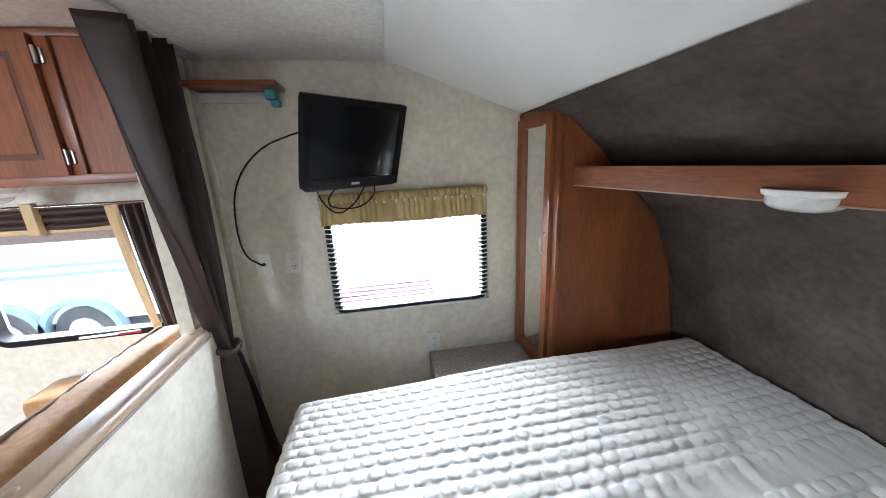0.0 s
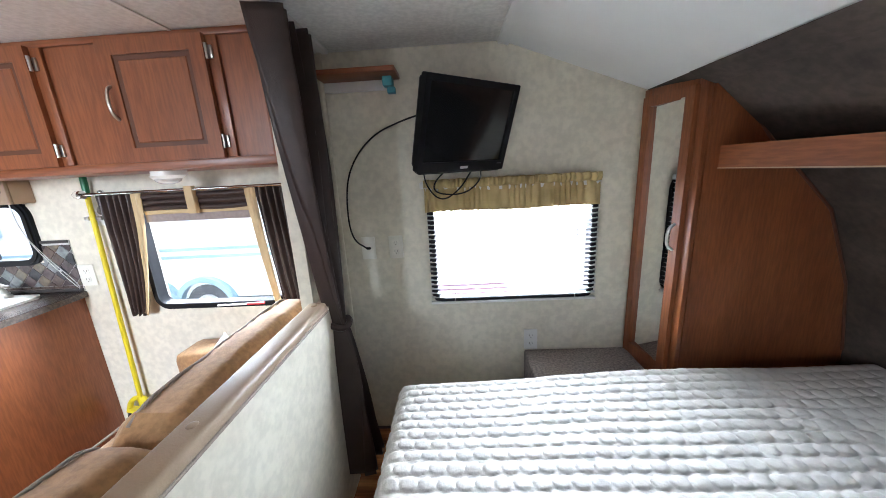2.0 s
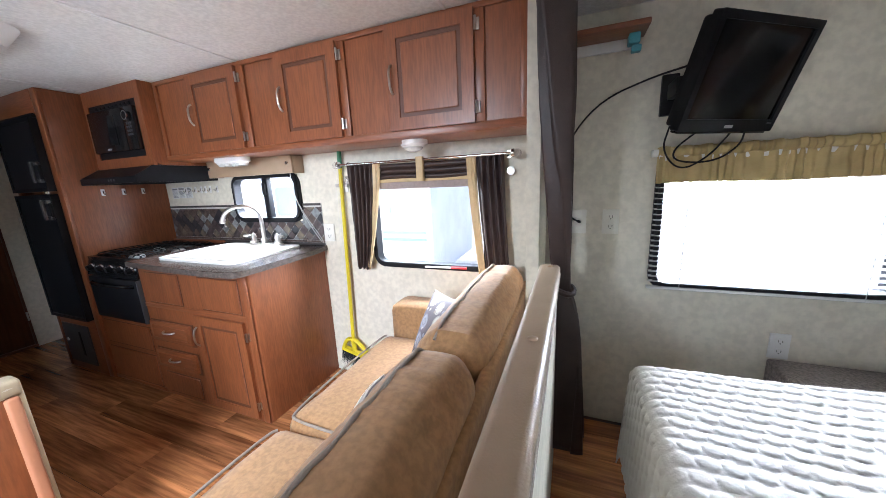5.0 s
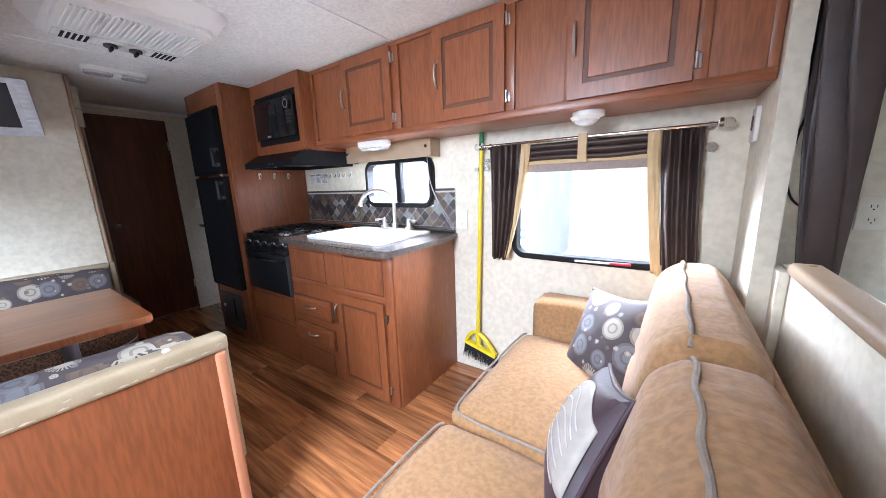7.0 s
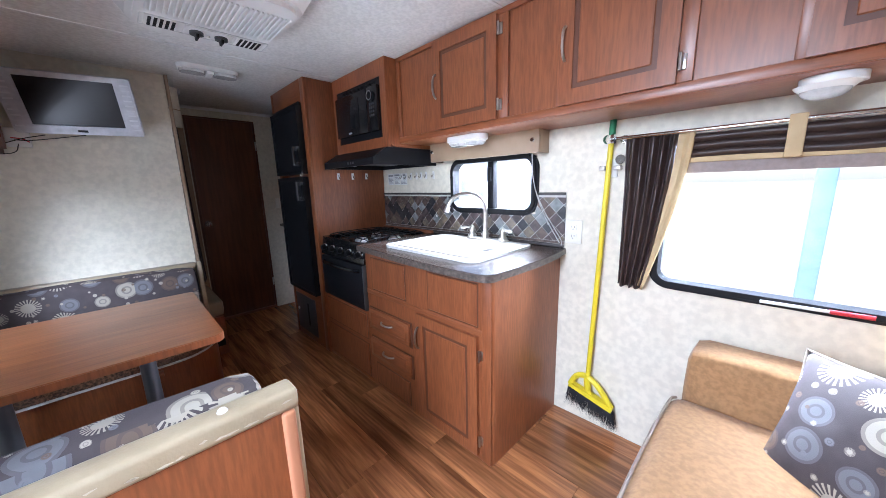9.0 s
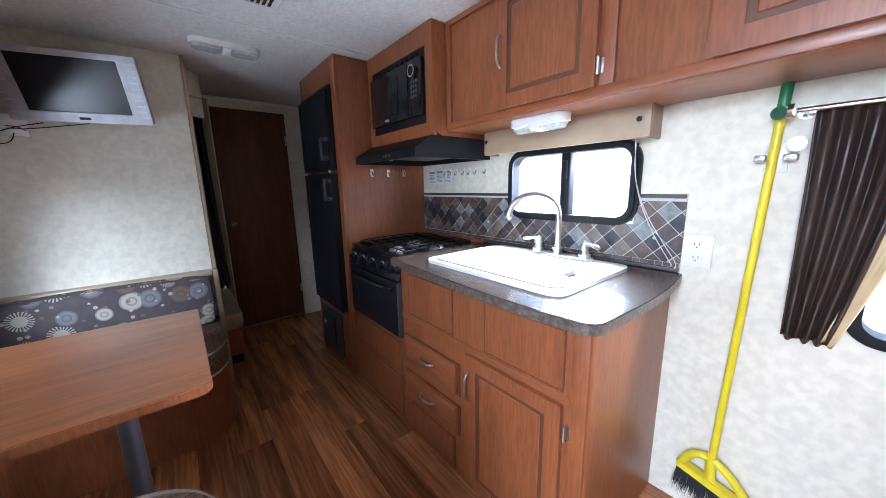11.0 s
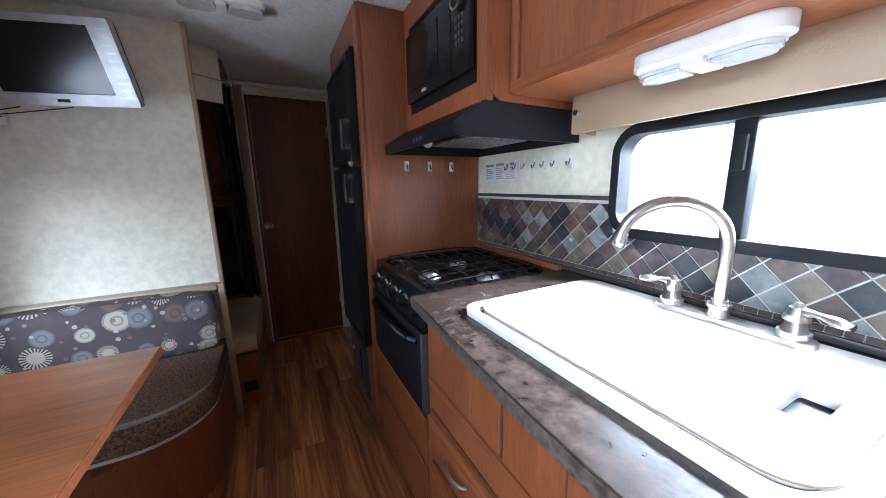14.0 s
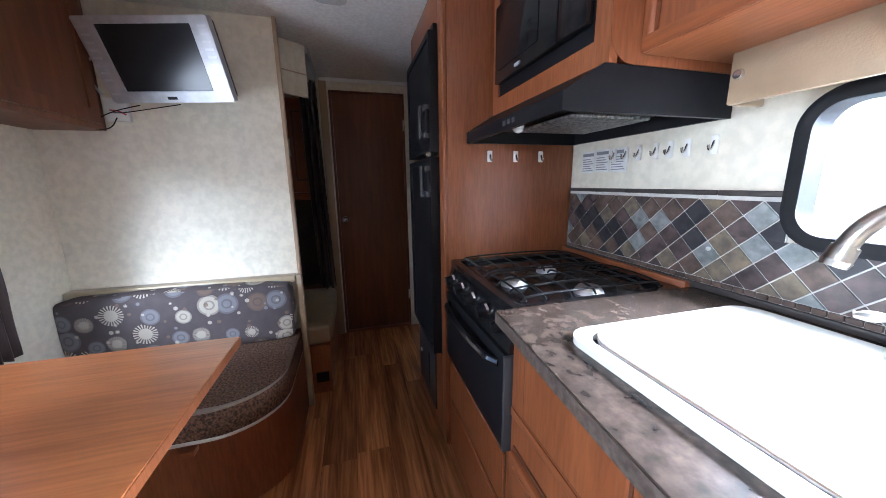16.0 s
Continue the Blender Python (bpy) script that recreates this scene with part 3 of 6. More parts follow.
crod = thing("curtain_rod", (-0.67, 1.93, 1.40), "slim chrome curtain rod with round finials", "curtain rod")
part("pole", rod((-1.14, 1.93, 1.412), (-0.14, 1.93, 1.412), 0.007, 12), chrome, crod)
for x, s in ((-1.145, -1), (-0.135, 1)):
    fin = part("finial", rod((x, 1.93, 1.412), (x + s * 0.012, 1.93, 1.412), 0.02, 16), chrome, crod)
    bmf = bmesh.new()
    bmesh.ops.create_uvsphere(bmf, u_segments=16, v_segments=10, radius=0.019)
    part("finial_knob", moved(bmf, Matrix.Translation((x + s * 0.028, 1.93, 1.412))), glass("clear_knob", (0.9, 0.9, 0.9), 0.05), fin, "clear knob")
    part("bracket", join(rod((x - s * 0.02, 1.999, 1.412), (x - s * 0.02, 1.93, 1.412), 0.006, 10), rod((x - s * 0.02, 1.999, 1.412), (x - s * 0.02, 1.990, 1.412), 0.018, 14)), chrome, crod)
    part("holdback", rod((x - s * 0.012, 1.999, 1.33), (x - s * 0.012, 1.975, 1.33), 0.02, 16), chrome, crod)
shade = thing("roman_shade", (-0.65, 1.955, 1.29), "raised dark brown pleated shade with tan bands", "shade")
part("folds", sheet(lambda u, v: (-0.89 + 0.55 * u, 1.962 - 0.012 * abs(math.sin(v * 3 * math.pi)) - 0.01 * v, 1.315 + 0.085 * v + 0.005 * math.sin(u * 7) * (1 - v)), 20, 24), curtain_mat, shade, thick=0.003)
part("lower_band", block((-0.895, 1.957, 1.30), (-0.335, 1.969, 1.32), 0.003), tan_cloth, shade)
part("gauze", block((-0.90, 1.964, 1.262), (-0.33, 1.968, 1.30), 0.001), material("mauve_gauze", (0.33, 0.27, 0.25), 0.8, scale=60, bump=0.1), shade, "thin mauve lining")
part("tab", block((-0.642, 1.918, 1.30), (-0.602, 1.948, 1.428), 0.004), tan_cloth, shade, "tan loop over the rod")


def gathered():
    def fn(u, v):
        z = 0.14 + (1.945 - 0.14) * v
        tie = 0.84
        if z > tie:
            k = ((z - tie) / (1.945 - tie)) ** 0.7
            w, cy, cx, amp = 0.05 + 0.23 * k, 1.655 - 0.02 * k, 0.115 - 0.045 * k, 0.028 + 0.034 * k
        else:
            k = ((tie - z) / (tie - 0.14)) ** 0.55
            w, cy, cx, amp = 0.05 + 0.12 * k, 1.655, 0.115 + 0.035 * k, 0.028 + 0.045 * k
        f = 6
        wave = math.sin(u * f * 2 * math.pi + 0.7 * math.sin(z * 2.4))
        wave = math.copysign(abs(wave) ** 0.7, wave)
        y = cy + (u - 0.5) * w + 0.010 * math.sin(u * 31 + z * 3) * k
        x = cx + amp * wave * (0.75 + 0.3 * math.sin(u * 9 + 1)) + 0.018 * noise.noise(Vector((u * 4, z * 2.2, 2)))
        return (x, y, z)
    return sheet(fn, 150, 70)


pc = thing("privacy_curtain", (0.13, 1.65, 0.16), "dark brown satin privacy curtain gathered and tied", "curtain")
part("cloth", gathered(), curtain_mat, pc, thick=0.003)
part("tie", tube([(0.115 + 0.042 * math.cos(a), 1.655 + 0.040 * math.sin(a), 0.84 + 0.008 * math.sin(2 * a)) for a in [k * math.pi / 10 for k in range(21)]], 0.014, 8, 0), curtain_mat, pc, "tie of the same cloth")
part("track", block((0.065, 0.35, CEIL - 0.016), (0.095, 1.99, CEIL - 0.001), 0.002), white_plastic, pc, "white ceiling track")
for k in range(6):
    part("ring_tab", block((0.07, 1.53 + k * 0.04, 1.93), (0.087, 1.545 + k * 0.04, CEIL - 0.012), 0.002), pull_grey, pc, "white glide")

# bedroom window dressing
val = thing("valance", (0.89, 1.98, 1.24), "gathered gold crinkled cloth valance", "valance")
part("cloth", sheet(lambda u, v: (0.475 + 0.82 * u, 1.994 - 0.018 * (1 - v) ** 0.5 + 0.007 * math.sin(u * 150 + 3 * math.sin(u * 23)) * (1 - 0.5 * v) + 0.007 * noise.noise(Vector((u * 40, v * 3, 0))), 1.243 + 0.15 * v + 0.003 * math.sin(u * 9) * (1 - v) + 0.003 * noise.noise(Vector((u * 50, 0, 4)))), 260, 14), valance_mat, val, thick=0.004)
part("header", sheet(lambda u, v: (0.475 + 0.82 * u, 1.972 + 0.006 * math.sin(u * 190 + 2 * math.sin(u * 31)) - 0.012 * math.sin(v * math.pi), 1.355 + 0.038 * v + 0.003 * math.sin(u * 70)), 260, 6), valance_mat, val, thick=0.003)
blind = thing("mini_blind", (0.89, 2.0, 0.76), "white metal mini blind with open slats", "blind")
part("headrail", block((0.48, 1.985, 1.335), (1.30, 2.012, 1.36), 0.003), white_plastic, blind)
part("bottom_rail", block((0.475, 1.985, 0.765), (1.305, 2.012, 0.777), 0.003), white_plastic, blind)
slat_me = None
for k in range(23):
    z = 0.80 + k * 0.0235
    if slat_me is None:
        s0 = part("slat", sheet(lambda u, v: (0.478 + 0.824 * u, 1.986 + 0.026 * v, z + 0.003 * math.sin(v * math.pi) + 0.004 * v), 2, 4), white_plastic, blind)
        slat_me = s0
    else:
        s = slat_me.copy()
        scene.collection.objects.link(s)
        s.location.z += k * 0.0235
for x in (0.60, 1.20):
    part("cord", rod((x, 1.984, 0.77), (x, 1.984, 1.34), 0.0012, 6), pull_grey, blind)


# ---- bedroom ----
def cloth_bed():
    X0, X1, Y0, Y1, TOP, R = 0.365, 2.25, 0.22, 1.64, 0.615, 0.055
    drop = 0.33

    def edge(s):
        """Along the cloth from an edge: inward distance and fall."""
        if s > R * math.pi / 2:
            return s - R * math.pi / 2 + R, 0.0
        if s > 0:
            a = s / R
            return R - R * math.cos(a), R - R * math.sin(a)
        return 0.0 - 0.02 * min(1, -s / drop), R - s
    nx, ny = 540, 500
    lx, ly = (X1 - X0) + drop, (Y1 - Y0) + 2 * drop

    def fn(u, v):
        su, sv = u * lx - drop, v * ly - drop
        dx, fx = edge(su)
        half = (Y1 - Y0) / 2
        if sv < half:
            dy, fy = edge(sv)
            y = Y0 + dy
        else:
            dy, fy = edge(Y1 - Y0 - sv)
            y = Y1 - dy
        skew = 0.075 * (1 - min(1, max(0, dx) / 0.9))
        if y > 1.2:
            y -= skew * (y - 1.2) / 0.44
        x = X0 + dx
        z = TOP - max(fx, fy) - 0.25 * min(fx, fy)
        z += 0.012 * noise.noise(Vector((x * 2.2, y * 2.2, 0.3))) + 0.003 * noise.noise(Vector((x * 11, y * 11, 1)))
        row = math.floor(sv / 0.047)
        pu, pv = (su / 0.051 + 0.5 * (row % 2)) % 1 - 0.5, (sv / 0.047) % 1 - 0.5
        e = 1 - min(1, (pu / 0.46) ** 2 + (pv / 0.44) ** 2)
        puff = 0.0042 * e ** 0.33 if e > 0 else 0.0
        seam = abs(pv + 0.05 * math.sin(su * 61 + row * 2.3) + 0.03 * math.sin(su * 23 + row)) - 0.44
        puff -= 0.0013 * math.exp(-(seam / 0.045) ** 2)
        near_edge = min(1, max(0, max(0.1, min(dx, dy, 0.06) / 0.05)))
        if fx > 0.03 or fy > 0.03:
            return (x - (puff if fx > fy else 0), y + (0 if fx > fy else math.copysign(puff, y - 1)), z)
        return (x, y, z + puff * near_edge)
    return sheet(fn, nx, ny)


bed = thing("bed", (1.3, 0.93, 0.0), "bed with a pale quilted spread of raised round puffs", "bed")
part("bedspread", cloth_bed(), quilt_mat, bed, "off-white quilted spread")
part("mattress", block((0.40, 0.26, 0.30), (2.22, 1.55, 0.575), 0.04), quilt_mat, bed)
part("bed_base", block((0.46, 0.30, 0.0), (2.22, 1.48, 0.30), 0.005), wood, bed, "cherry wood plinth")
ns = thing("bedside_step", (1.2, 1.85, 0.0), "low box covered in grey-brown carpet", "step")
part("body", block((0.955, 1.70, 0.0), (1.485, 2.018, 0.475), 0.012, 3), carpet_mat, ns)

ward = thing("wardrobe", (1.8, 1.88, 0.0), "cherry wood wardrobe with a tall mirrored door", "wardrobe")
side = [(1.50, 0.0), (1.50, 1.725), (1.56, 1.705), (1.80, 1.495), (2.075, 1.212), (2.20, 0.90), (2.252, 0.60), (2.27, 0.0)]
part("side_panel", outline([(x, z) for x, z in side], (1.735, 1.755), 1), wood, ward)
part("side_edge", join(*[rod((a[0] - 0.004, 1.733, a[1]), (b[0] - 0.004, 1.733, b[1]), 0.006, 8) for a, b in zip(side[1:], side[2:-1])]), wood_edge, ward)
part("carcass", outline([(x + 0.012, z - 0.012 if z > 0.1 else z) for x, z in side], (1.757, 2.015), 1), wood, ward)
part("face_frame", join(block((1.478, 1.735, 0.40), (1.498, 1.775, 1.722), 0.003), block((1.478, 1.985, 0.40), (1.498, 2.018, 1.73), 0.003), block((1.478, 1.775, 1.69), (1.498, 1.985, 1.73), 0.003), block((1.478, 1.775, 0.40), (1.498, 1.985, 0.475), 0.003)), wood, ward)
wdoor = part("door", ring([(1.765, 0.48), (1.998, 0.48), (1.998, 1.695), (1.765, 1.695)], [(1.805, 0.53), (1.965, 0.53), (1.965, 1.655), (1.805, 1.655)], (1.458, 1.477), 0), wood, ward)
part("mirror", block((1.466, 1.80, 0.525), (1.474, 1.97, 1.66)), mirror_mat, wdoor, "mirror")
part("handle", tube([(1.458, 1.785, 1.06), (1.436, 1.785, 1.075), (1.43, 1.785, 1.115), (1.436, 1.785, 1.155), (1.458, 1.785, 1.17)], 0.006), nickel, wdoor, "arched nickel handle")
for o in ward.children_recursive:
    turn = 0.035 if o.name.startswith("mirror") else 0.0
    for v in o.data.vertices:
        y = v.co.y + 1.88
        x = v.co.x + 1.8
        if x < 1.60:
            v.co.x += 0.075 * max(0.0, min(1.0, (2.03 - y) / 0.29)) + turn * (y - 1.885) / 0.29
shelf = thing("overbed_shelf", (1.75, 0.8, 1.40), "cherry wood shelf across the head of the bed", "shelf")
part("front_rail", outline([(1.622, 1.733), (1.644, 1.733), (1.842, SOUTH + 0.003), (1.82, SOUTH + 0.003)], (1.392, 1.472), 2), wood_y, shelf)
part("board", outline([(1.646, 1.733), (1.85, 1.733), (1.86, SOUTH + 0.003), (1.844, SOUTH + 0.003)], (1.43, 1.446), 2), wood_y, shelf)
part("lower_edge", outline([(1.619, 1.733), (1.648, 1.733), (1.846, SOUTH + 0.003), (1.817, SOUTH + 0.003)], (1.388, 1.3918), 2), material("pale_edge_band", (0.45, 0.30, 0.2), 0.5, scale=10), shelf)


def oval_lamp(name, c, w, d, h, along, label):
    """A shallow oval surface lamp under a board, switched off."""
    t = thing(name, c, label, "ceiling light", group="surface lamps")
    def dome(rw, rd, z0, z1, pw=0.5):
        bm = bmesh.new()
        bmesh.ops.create_uvsphere(bm, u_segments=28, v_segments=12, radius=1)
        for v in bm.verts:
            s = 3.2
            q = (abs(v.co.x) ** s + abs(v.co.y) ** s) ** (1 / s) if abs(v.co.z) < 0.999 else 1
            hyp = math.hypot(v.co.x, v.co.y) or 1
            k = hyp / (q or 1)
            z = v.co.z
            v.co.x, v.co.y = v.co.x * k * rw, v.co.y * k * rd
            v.co.z = c[2] + (z0 if z > 0 else z0 - (z0 - z1) * abs(z) ** pw)
            v.co.x, v.co.y = (v.co.x, v.co.y) if along == "x" else (v.co.y, v.co.x)
            v.co.x += c[0]
            v.co.y += c[1]
        return bm
    part("base", dome(w / 2, d / 2, 0.0, -h * 0.45), white_plastic, t)
    L = part("lens", dome(w * 0.45, d * 0.42, -h * 0.3, -h), lens_plastic, t, "ribbed clear lens")
    return t


oval_lamp("reading_lamp", (1.72, 0.95, 1.420), 0.15, 0.11, 0.052, "y", "white oval lamp under the shelf, off")

ss = thing("bracket_shelf", (0.22, 1.93, 1.80), "short cherry wood shelf board with a clamp", "shelf")
part("board", block((0.052, 1.87, 1.842), (0.395, 2.018, 1.862), 0.003), wood_x, ss)
part("backing", block((0.052, 2.0, 1.80), (0.36, 2.018, 1.842), 0.003), white_plastic, ss)
part("clamp", join(block((0.33, 1.93, 1.80), (0.372, 1.985, 1.84), 0.006), block((0.345, 1.95, 1.775), (0.38, 1.985, 1.80), 0.004)), teal, ss, "teal plastic clamp")


def flat_tv(name, centre, w, h, rz, tilt, frame_mat, rim, label, wide_sides=0.0, screen=None):
    """A wall television, facing -y before it is turned."""
    m = pose(*centre, 0, 0, rz) @ pose(0, 0, 0, tilt, 0, 0)
    t = thing(name, centre, label, "television")
    side_w = rim + wide_sides
    bezel = part("bezel", moved(ring(rounded(-w / 2, -h / 2, w / 2, h / 2, 0.008), rounded(-w / 2 + side_w, -h / 2 + rim * 1.7, w / 2 - side_w, h / 2 - rim, 0.003), (-0.02, 0.012), 1), m), frame_mat, t)
    part("screen", moved(block((-w / 2 + side_w * 0.9, -0.012, -h / 2 + rim), (w / 2 - side_w * 0.9, 0.004, h / 2 - rim * 0.8)), m), screen or screen_mat, t, "dark screen, off")
    part("back_cover", moved(block((-w / 2 + 0.01, 0.012, -h / 2 + 0.01), (w / 2 - 0.01, 0.05, h / 2 - 0.01), 0.012), m), black_satin if not wide_sides else grey_plastic, t)
    part("maker_mark", moved(block((-0.02, -0.0215, -h / 2 + rim * 0.5), (0.02, -0.0195, -h / 2 + rim * 0.95)), m), pull_grey if not wide_sides else black_satin, t, "small plain mark")
    return t, m


tv, m = flat_tv("television", (0.683, 1.835, 1.602), 0.469, 0.354, 37.5, 18.7, black_satin, 0.024, "black flat television on a wall arm above the window")
part("power_lamp", moved(block((0.19, -0.0215, -0.15), (0.215, -0.0195, -0.145)), m), grey_plastic, tv)
part("speaker_lip", moved(block((-0.22, -0.012, -0.186), (0.22, 0.02, -0.176), 0.003), m), black_gloss, tv)
part("wall_arm", join(block((0.47, 1.99, 1.52), (0.53, 2.018, 1.68), 0.004), block((0.49, 1.86, 1.58), (0.515, 2.0, 1.64), 0.004), moved(block((-0.15, 0.05, -0.05), (0.05, 0.075, 0.06), 0.004), m)), black_satin, tv, "black steel wall arm")
ca = thing("aerial_cable", (0.2, 1.99, 1.03), "black aerial cable looping down the wall", "cable")
part("cord", tube([(0.53, 1.90, 1.68), (0.42, 1.97, 1.67), (0.24, 2.0, 1.61), (0.115, 2.008, 1.46), (0.085, 2.01, 1.28), (0.095, 2.01, 1.12), (0.175, 1.995, 1.072)], 0.004), rubber, ca)
part("plug", rod((0.172, 1.99, 1.077), (0.178, 2.012, 1.072), 0.007, 10), rubber, ca)
for k, pts in enumerate(([(0.60, 1.93, 1.45), (0.52, 1.96, 1.38), (0.53, 1.96, 1.33), (0.66, 1.95, 1.32), (0.74, 1.95, 1.38), (0.74, 1.93, 1.44)], [(0.49, 1.90, 1.47), (0.48, 1.96, 1.38), (0.55, 1.965, 1.29), (0.64, 1.95, 1.34), (0.70, 1.94, 1.43)])):
    part("cord", tube(pts, 0.0035), rubber, ca)
vb = thing("valance_bracket", (0.49, 1.99, 1.36), "small white bracket beside the valance", "bracket")
part("body", block((0.455, 1.97, 1.355), (0.495, 2.018, 1.385), 0.004), white_plastic, vb)


def wall_plate(name, x, y, z, w, h, label, sockets=2, mat=None, group=""):
    t = thing(name, (x, y, z), label, "outlet", group=group)
    part("plate", block((x - w / 2, y - 0.008, z), (x + w / 2, y - 0.0002, z + h), 0.0025), mat or ivory, t)
    for k in range(sockets):
        zc = z + h * (0.3 + 0.4 * k)
        s = part("socket", outline(rounded(x - 0.017, zc - 0.015, x + 0.017, zc + 0.015, 0.007, 4), (y - 0.0105, y - 0.008), 1), mat or ivory, t)
        part("slots", join(block((x - 0.008, y - 0.0112, zc - 0.003), (x - 0.006, y - 0.0103, zc + 0.007)), block((x + 0.006, y - 0.0112, zc - 0.003), (x + 0.008, y - 0.0103, zc + 0.007)), rod((x, y - 0.0112, zc - 0.009), (x, y - 0.0103, zc - 0.009), 0.0025, 8)), rubber, s)
    return t


wall_plate("wall_outlet", 0.312, NORTH + 0.02, 1.015, 0.07, 0.115, "ivory double outlet on the bedroom wall")
wall_plate("wall_outlet", 0.99, NORTH + 0.02, 0.478, 0.07, 0.115, "white double outlet above the carpeted box", 2, white_plastic)
cp = wall_plate("aerial_plate", 0.172, NORTH + 0.02, 1.015, 0.07, 0.115, "ivory aerial plate with the cable plugged in", 0)
part("jack", rod((0.175, 2.004, 1.072), (0.175, 2.016, 1.072), 0.006, 10), nickel, cp)

# ---- half wall and sofa ----
hw = thing("half_wall", (0.03, 0.95, 0.0), "cream papered half wall with a padded tan vinyl cap", "partition", kind="structure")
part("return", block((0.0225, 1.60, 0.0), (0.0475, 1.6995, 0.93), 0.003), wallpaper, hw)
part("panel", block((0.048, 0.43, 0.0), (0.098, 1.70, 0.935)), wallpaper, hw)
part("cap", block((0.034, 0.42, 0.925), (0.108, 1.585, 0.967), 0.016, 4), beige_vinyl, hw, "padded tan vinyl cap")
part("cap_edge", rod((0.105, 0.43, 0.929), (0.105, 1.583, 0.929), 0.005, 8), piping_mat, hw)
for y in (1.545, 0.955):
    bmf = bmesh.new()
    bmesh.ops.create_uvsphere(bmf, u_segments=14, v_segments=8, radius=0.012)
    part("button", moved(bmf, Matrix.Translation((0.074, y, 0.966)) @ Matrix.Diagonal((1, 1, 0.45, 1))), beige_vinyl, hw, "covered button")

sofa = thing("sofa", (-0.45, 1.05, 0.0), "golden tan suede two-seat sofa with taupe piping", "sofa")
part("base", block((-0.80, 0.39, 0.0), (-0.12, 1.97, 0.30), 0.02), suede, sofa)
for y0, y1, sd in ((1.055, 1.80, 1.0), (0.475, 1.045, 4.0)):
    sc = part("seat_cushion", cushion((-0.835, y0, 0.27), (-0.26, y1, 0.455), 0.022, 0.045, 16, 0.006, sd), suede, sofa)
    part("seat_piping", tube([(-0.815, y1 - 0.03, 0.45), (-0.83, y1 - 0.05, 0.452), (-0.835, (y0 + y1) / 2, 0.456), (-0.83, y0 + 0.05, 0.452), (-0.80, y0 + 0.012, 0.452), (-0.40, y0 + 0.008, 0.458)], 0.005), piping_mat, sc)


def back_cushion(y0, y1, sd):
    """A plump back cushion, gathered along the top and tufted once."""
    bm = cushion((-0.33, y0, 0.40), (-0.062, y1, 0.883), 0.02, 0.075, 30, 0.004, sd)
    for v in bm.verts:
        c = v.co
        t = (c.z - 0.40) / 0.48
        c.x += (0.085 * t - 0.02) * max(0.0, min(1.0, (-0.09 - c.x) / 0.2))
        if t > 0.72:
            ridge = math.sin(c.y * 120 + 2.5 * math.sin(c.y * 19)) * 0.0028 + noise.noise(Vector((c.y * 22, c.x * 9, sd))) * 0.003
            c.z += ridge * min(1, (t - 0.72) * 5)
        d = math.hypot(c.y - (y0 + y1) / 2, (c.z - 0.66) * 1.2)
        if c.x < -0.19:
            c.x += 0.035 * math.exp(-(d / 0.05) ** 2)
            ang = math.atan2(c.z - 0.66, c.y - (y0 + y1) / 2)
            c.x += 0.005 * math.sin(ang * 9) * math.exp(-(d / 0.17) ** 2)
    return bm


for y0, y1, sd in ((1.035, 1.885, 2.0), (0.45, 1.03, 5.0)):
    bc = part("back_cushion", back_cushion(y0, y1, sd), suede, sofa)
    for px, pr, mt in ((-0.203, 0.0052, piping_mat),):
        part("back_piping" if pr > 0.004 else "back_seam", tube([(px + 0.004 * math.sin(k * 1.7), y0 + 0.03 + (y1 - y0 - 0.06) * k / 14, 0.897 + 0.0015 * math.sin(k * 2.3) - (0.03 if k in (0, 14) else 0) - (0.018 if pr < 0.004 else 0)) for k in range(15)], pr), mt, bc)
part("back_frame", block((-0.075, 0.42, 0.25), (-0.035, 1.88, 0.80), 0.015, 3), suede, sofa)
for y0, y1 in ((1.80, 1.985), (0.36, 0.47)):
    arm = part("armrest", cushion((-0.80, y0, 0.0), (-0.15, y1, 0.625), 0.012, 0.035, 14, 0.003, y0), suede, sofa)


def throw_pillow(name, centre, size, m3, mat, label, seed):
    """A square stuffed pillow with drawn-out corners."""
    def face(sgn):
        def fn(u, v):
            a, b = u * 2 - 1, v * 2 - 1
            q = (1 - a * a) * (1 - b * b)
            t = 0.075 * q ** 0.42 + 0.006 * noise.noise(Vector((a * 3, b * 3, seed))) * q
            pin = 1 - 0.07 * (1 - abs(a * b))
            return (a * size / 2 * (pin + 0.07 * abs(b) ** 3), b * size / 2 * (pin + 0.07 * abs(a) ** 3), sgn * t)
        return sheet(fn, 26, 26)
    t = thing(name, centre, label, "pillow", group="pillows on the sofa")
    mm = Matrix.Translation(centre) @ m3
    front, back = face(1), face(-1)
    for bm in (front, back):
        uv_box(bm)
    b2 = join(front, back)
    bmesh.ops.remove_doubles(b2, verts=b2.verts, dist=0.0004)
    bmesh.ops.recalc_face_normals(b2, faces=b2.faces)
    part("cover", moved(b2, mm), mat, t)
    s = size / 2
    loop = []
    for k in range(41):
        a = k / 40 * 4
        e, f = int(a) % 4, a - int(a)
        c = [(-1 + 2 * f, -1), (1, -1 + 2 * f), (1 - 2 * f, 1), (-1, 1 - 2 * f)][e]
        x, y = c
        pin = 1 - 0.07 * (1 - abs(x * y))
        loop.append((x * s * (pin + 0.07 * abs(y) ** 3), y * s * (pin + 0.07 * abs(x) ** 3), 0))
    part("piping", moved(tube(loop, 0.0055, 8, 0), mm), piping_mat if mat is flower_dark else stripe_plum, t)
    return t, mm, s


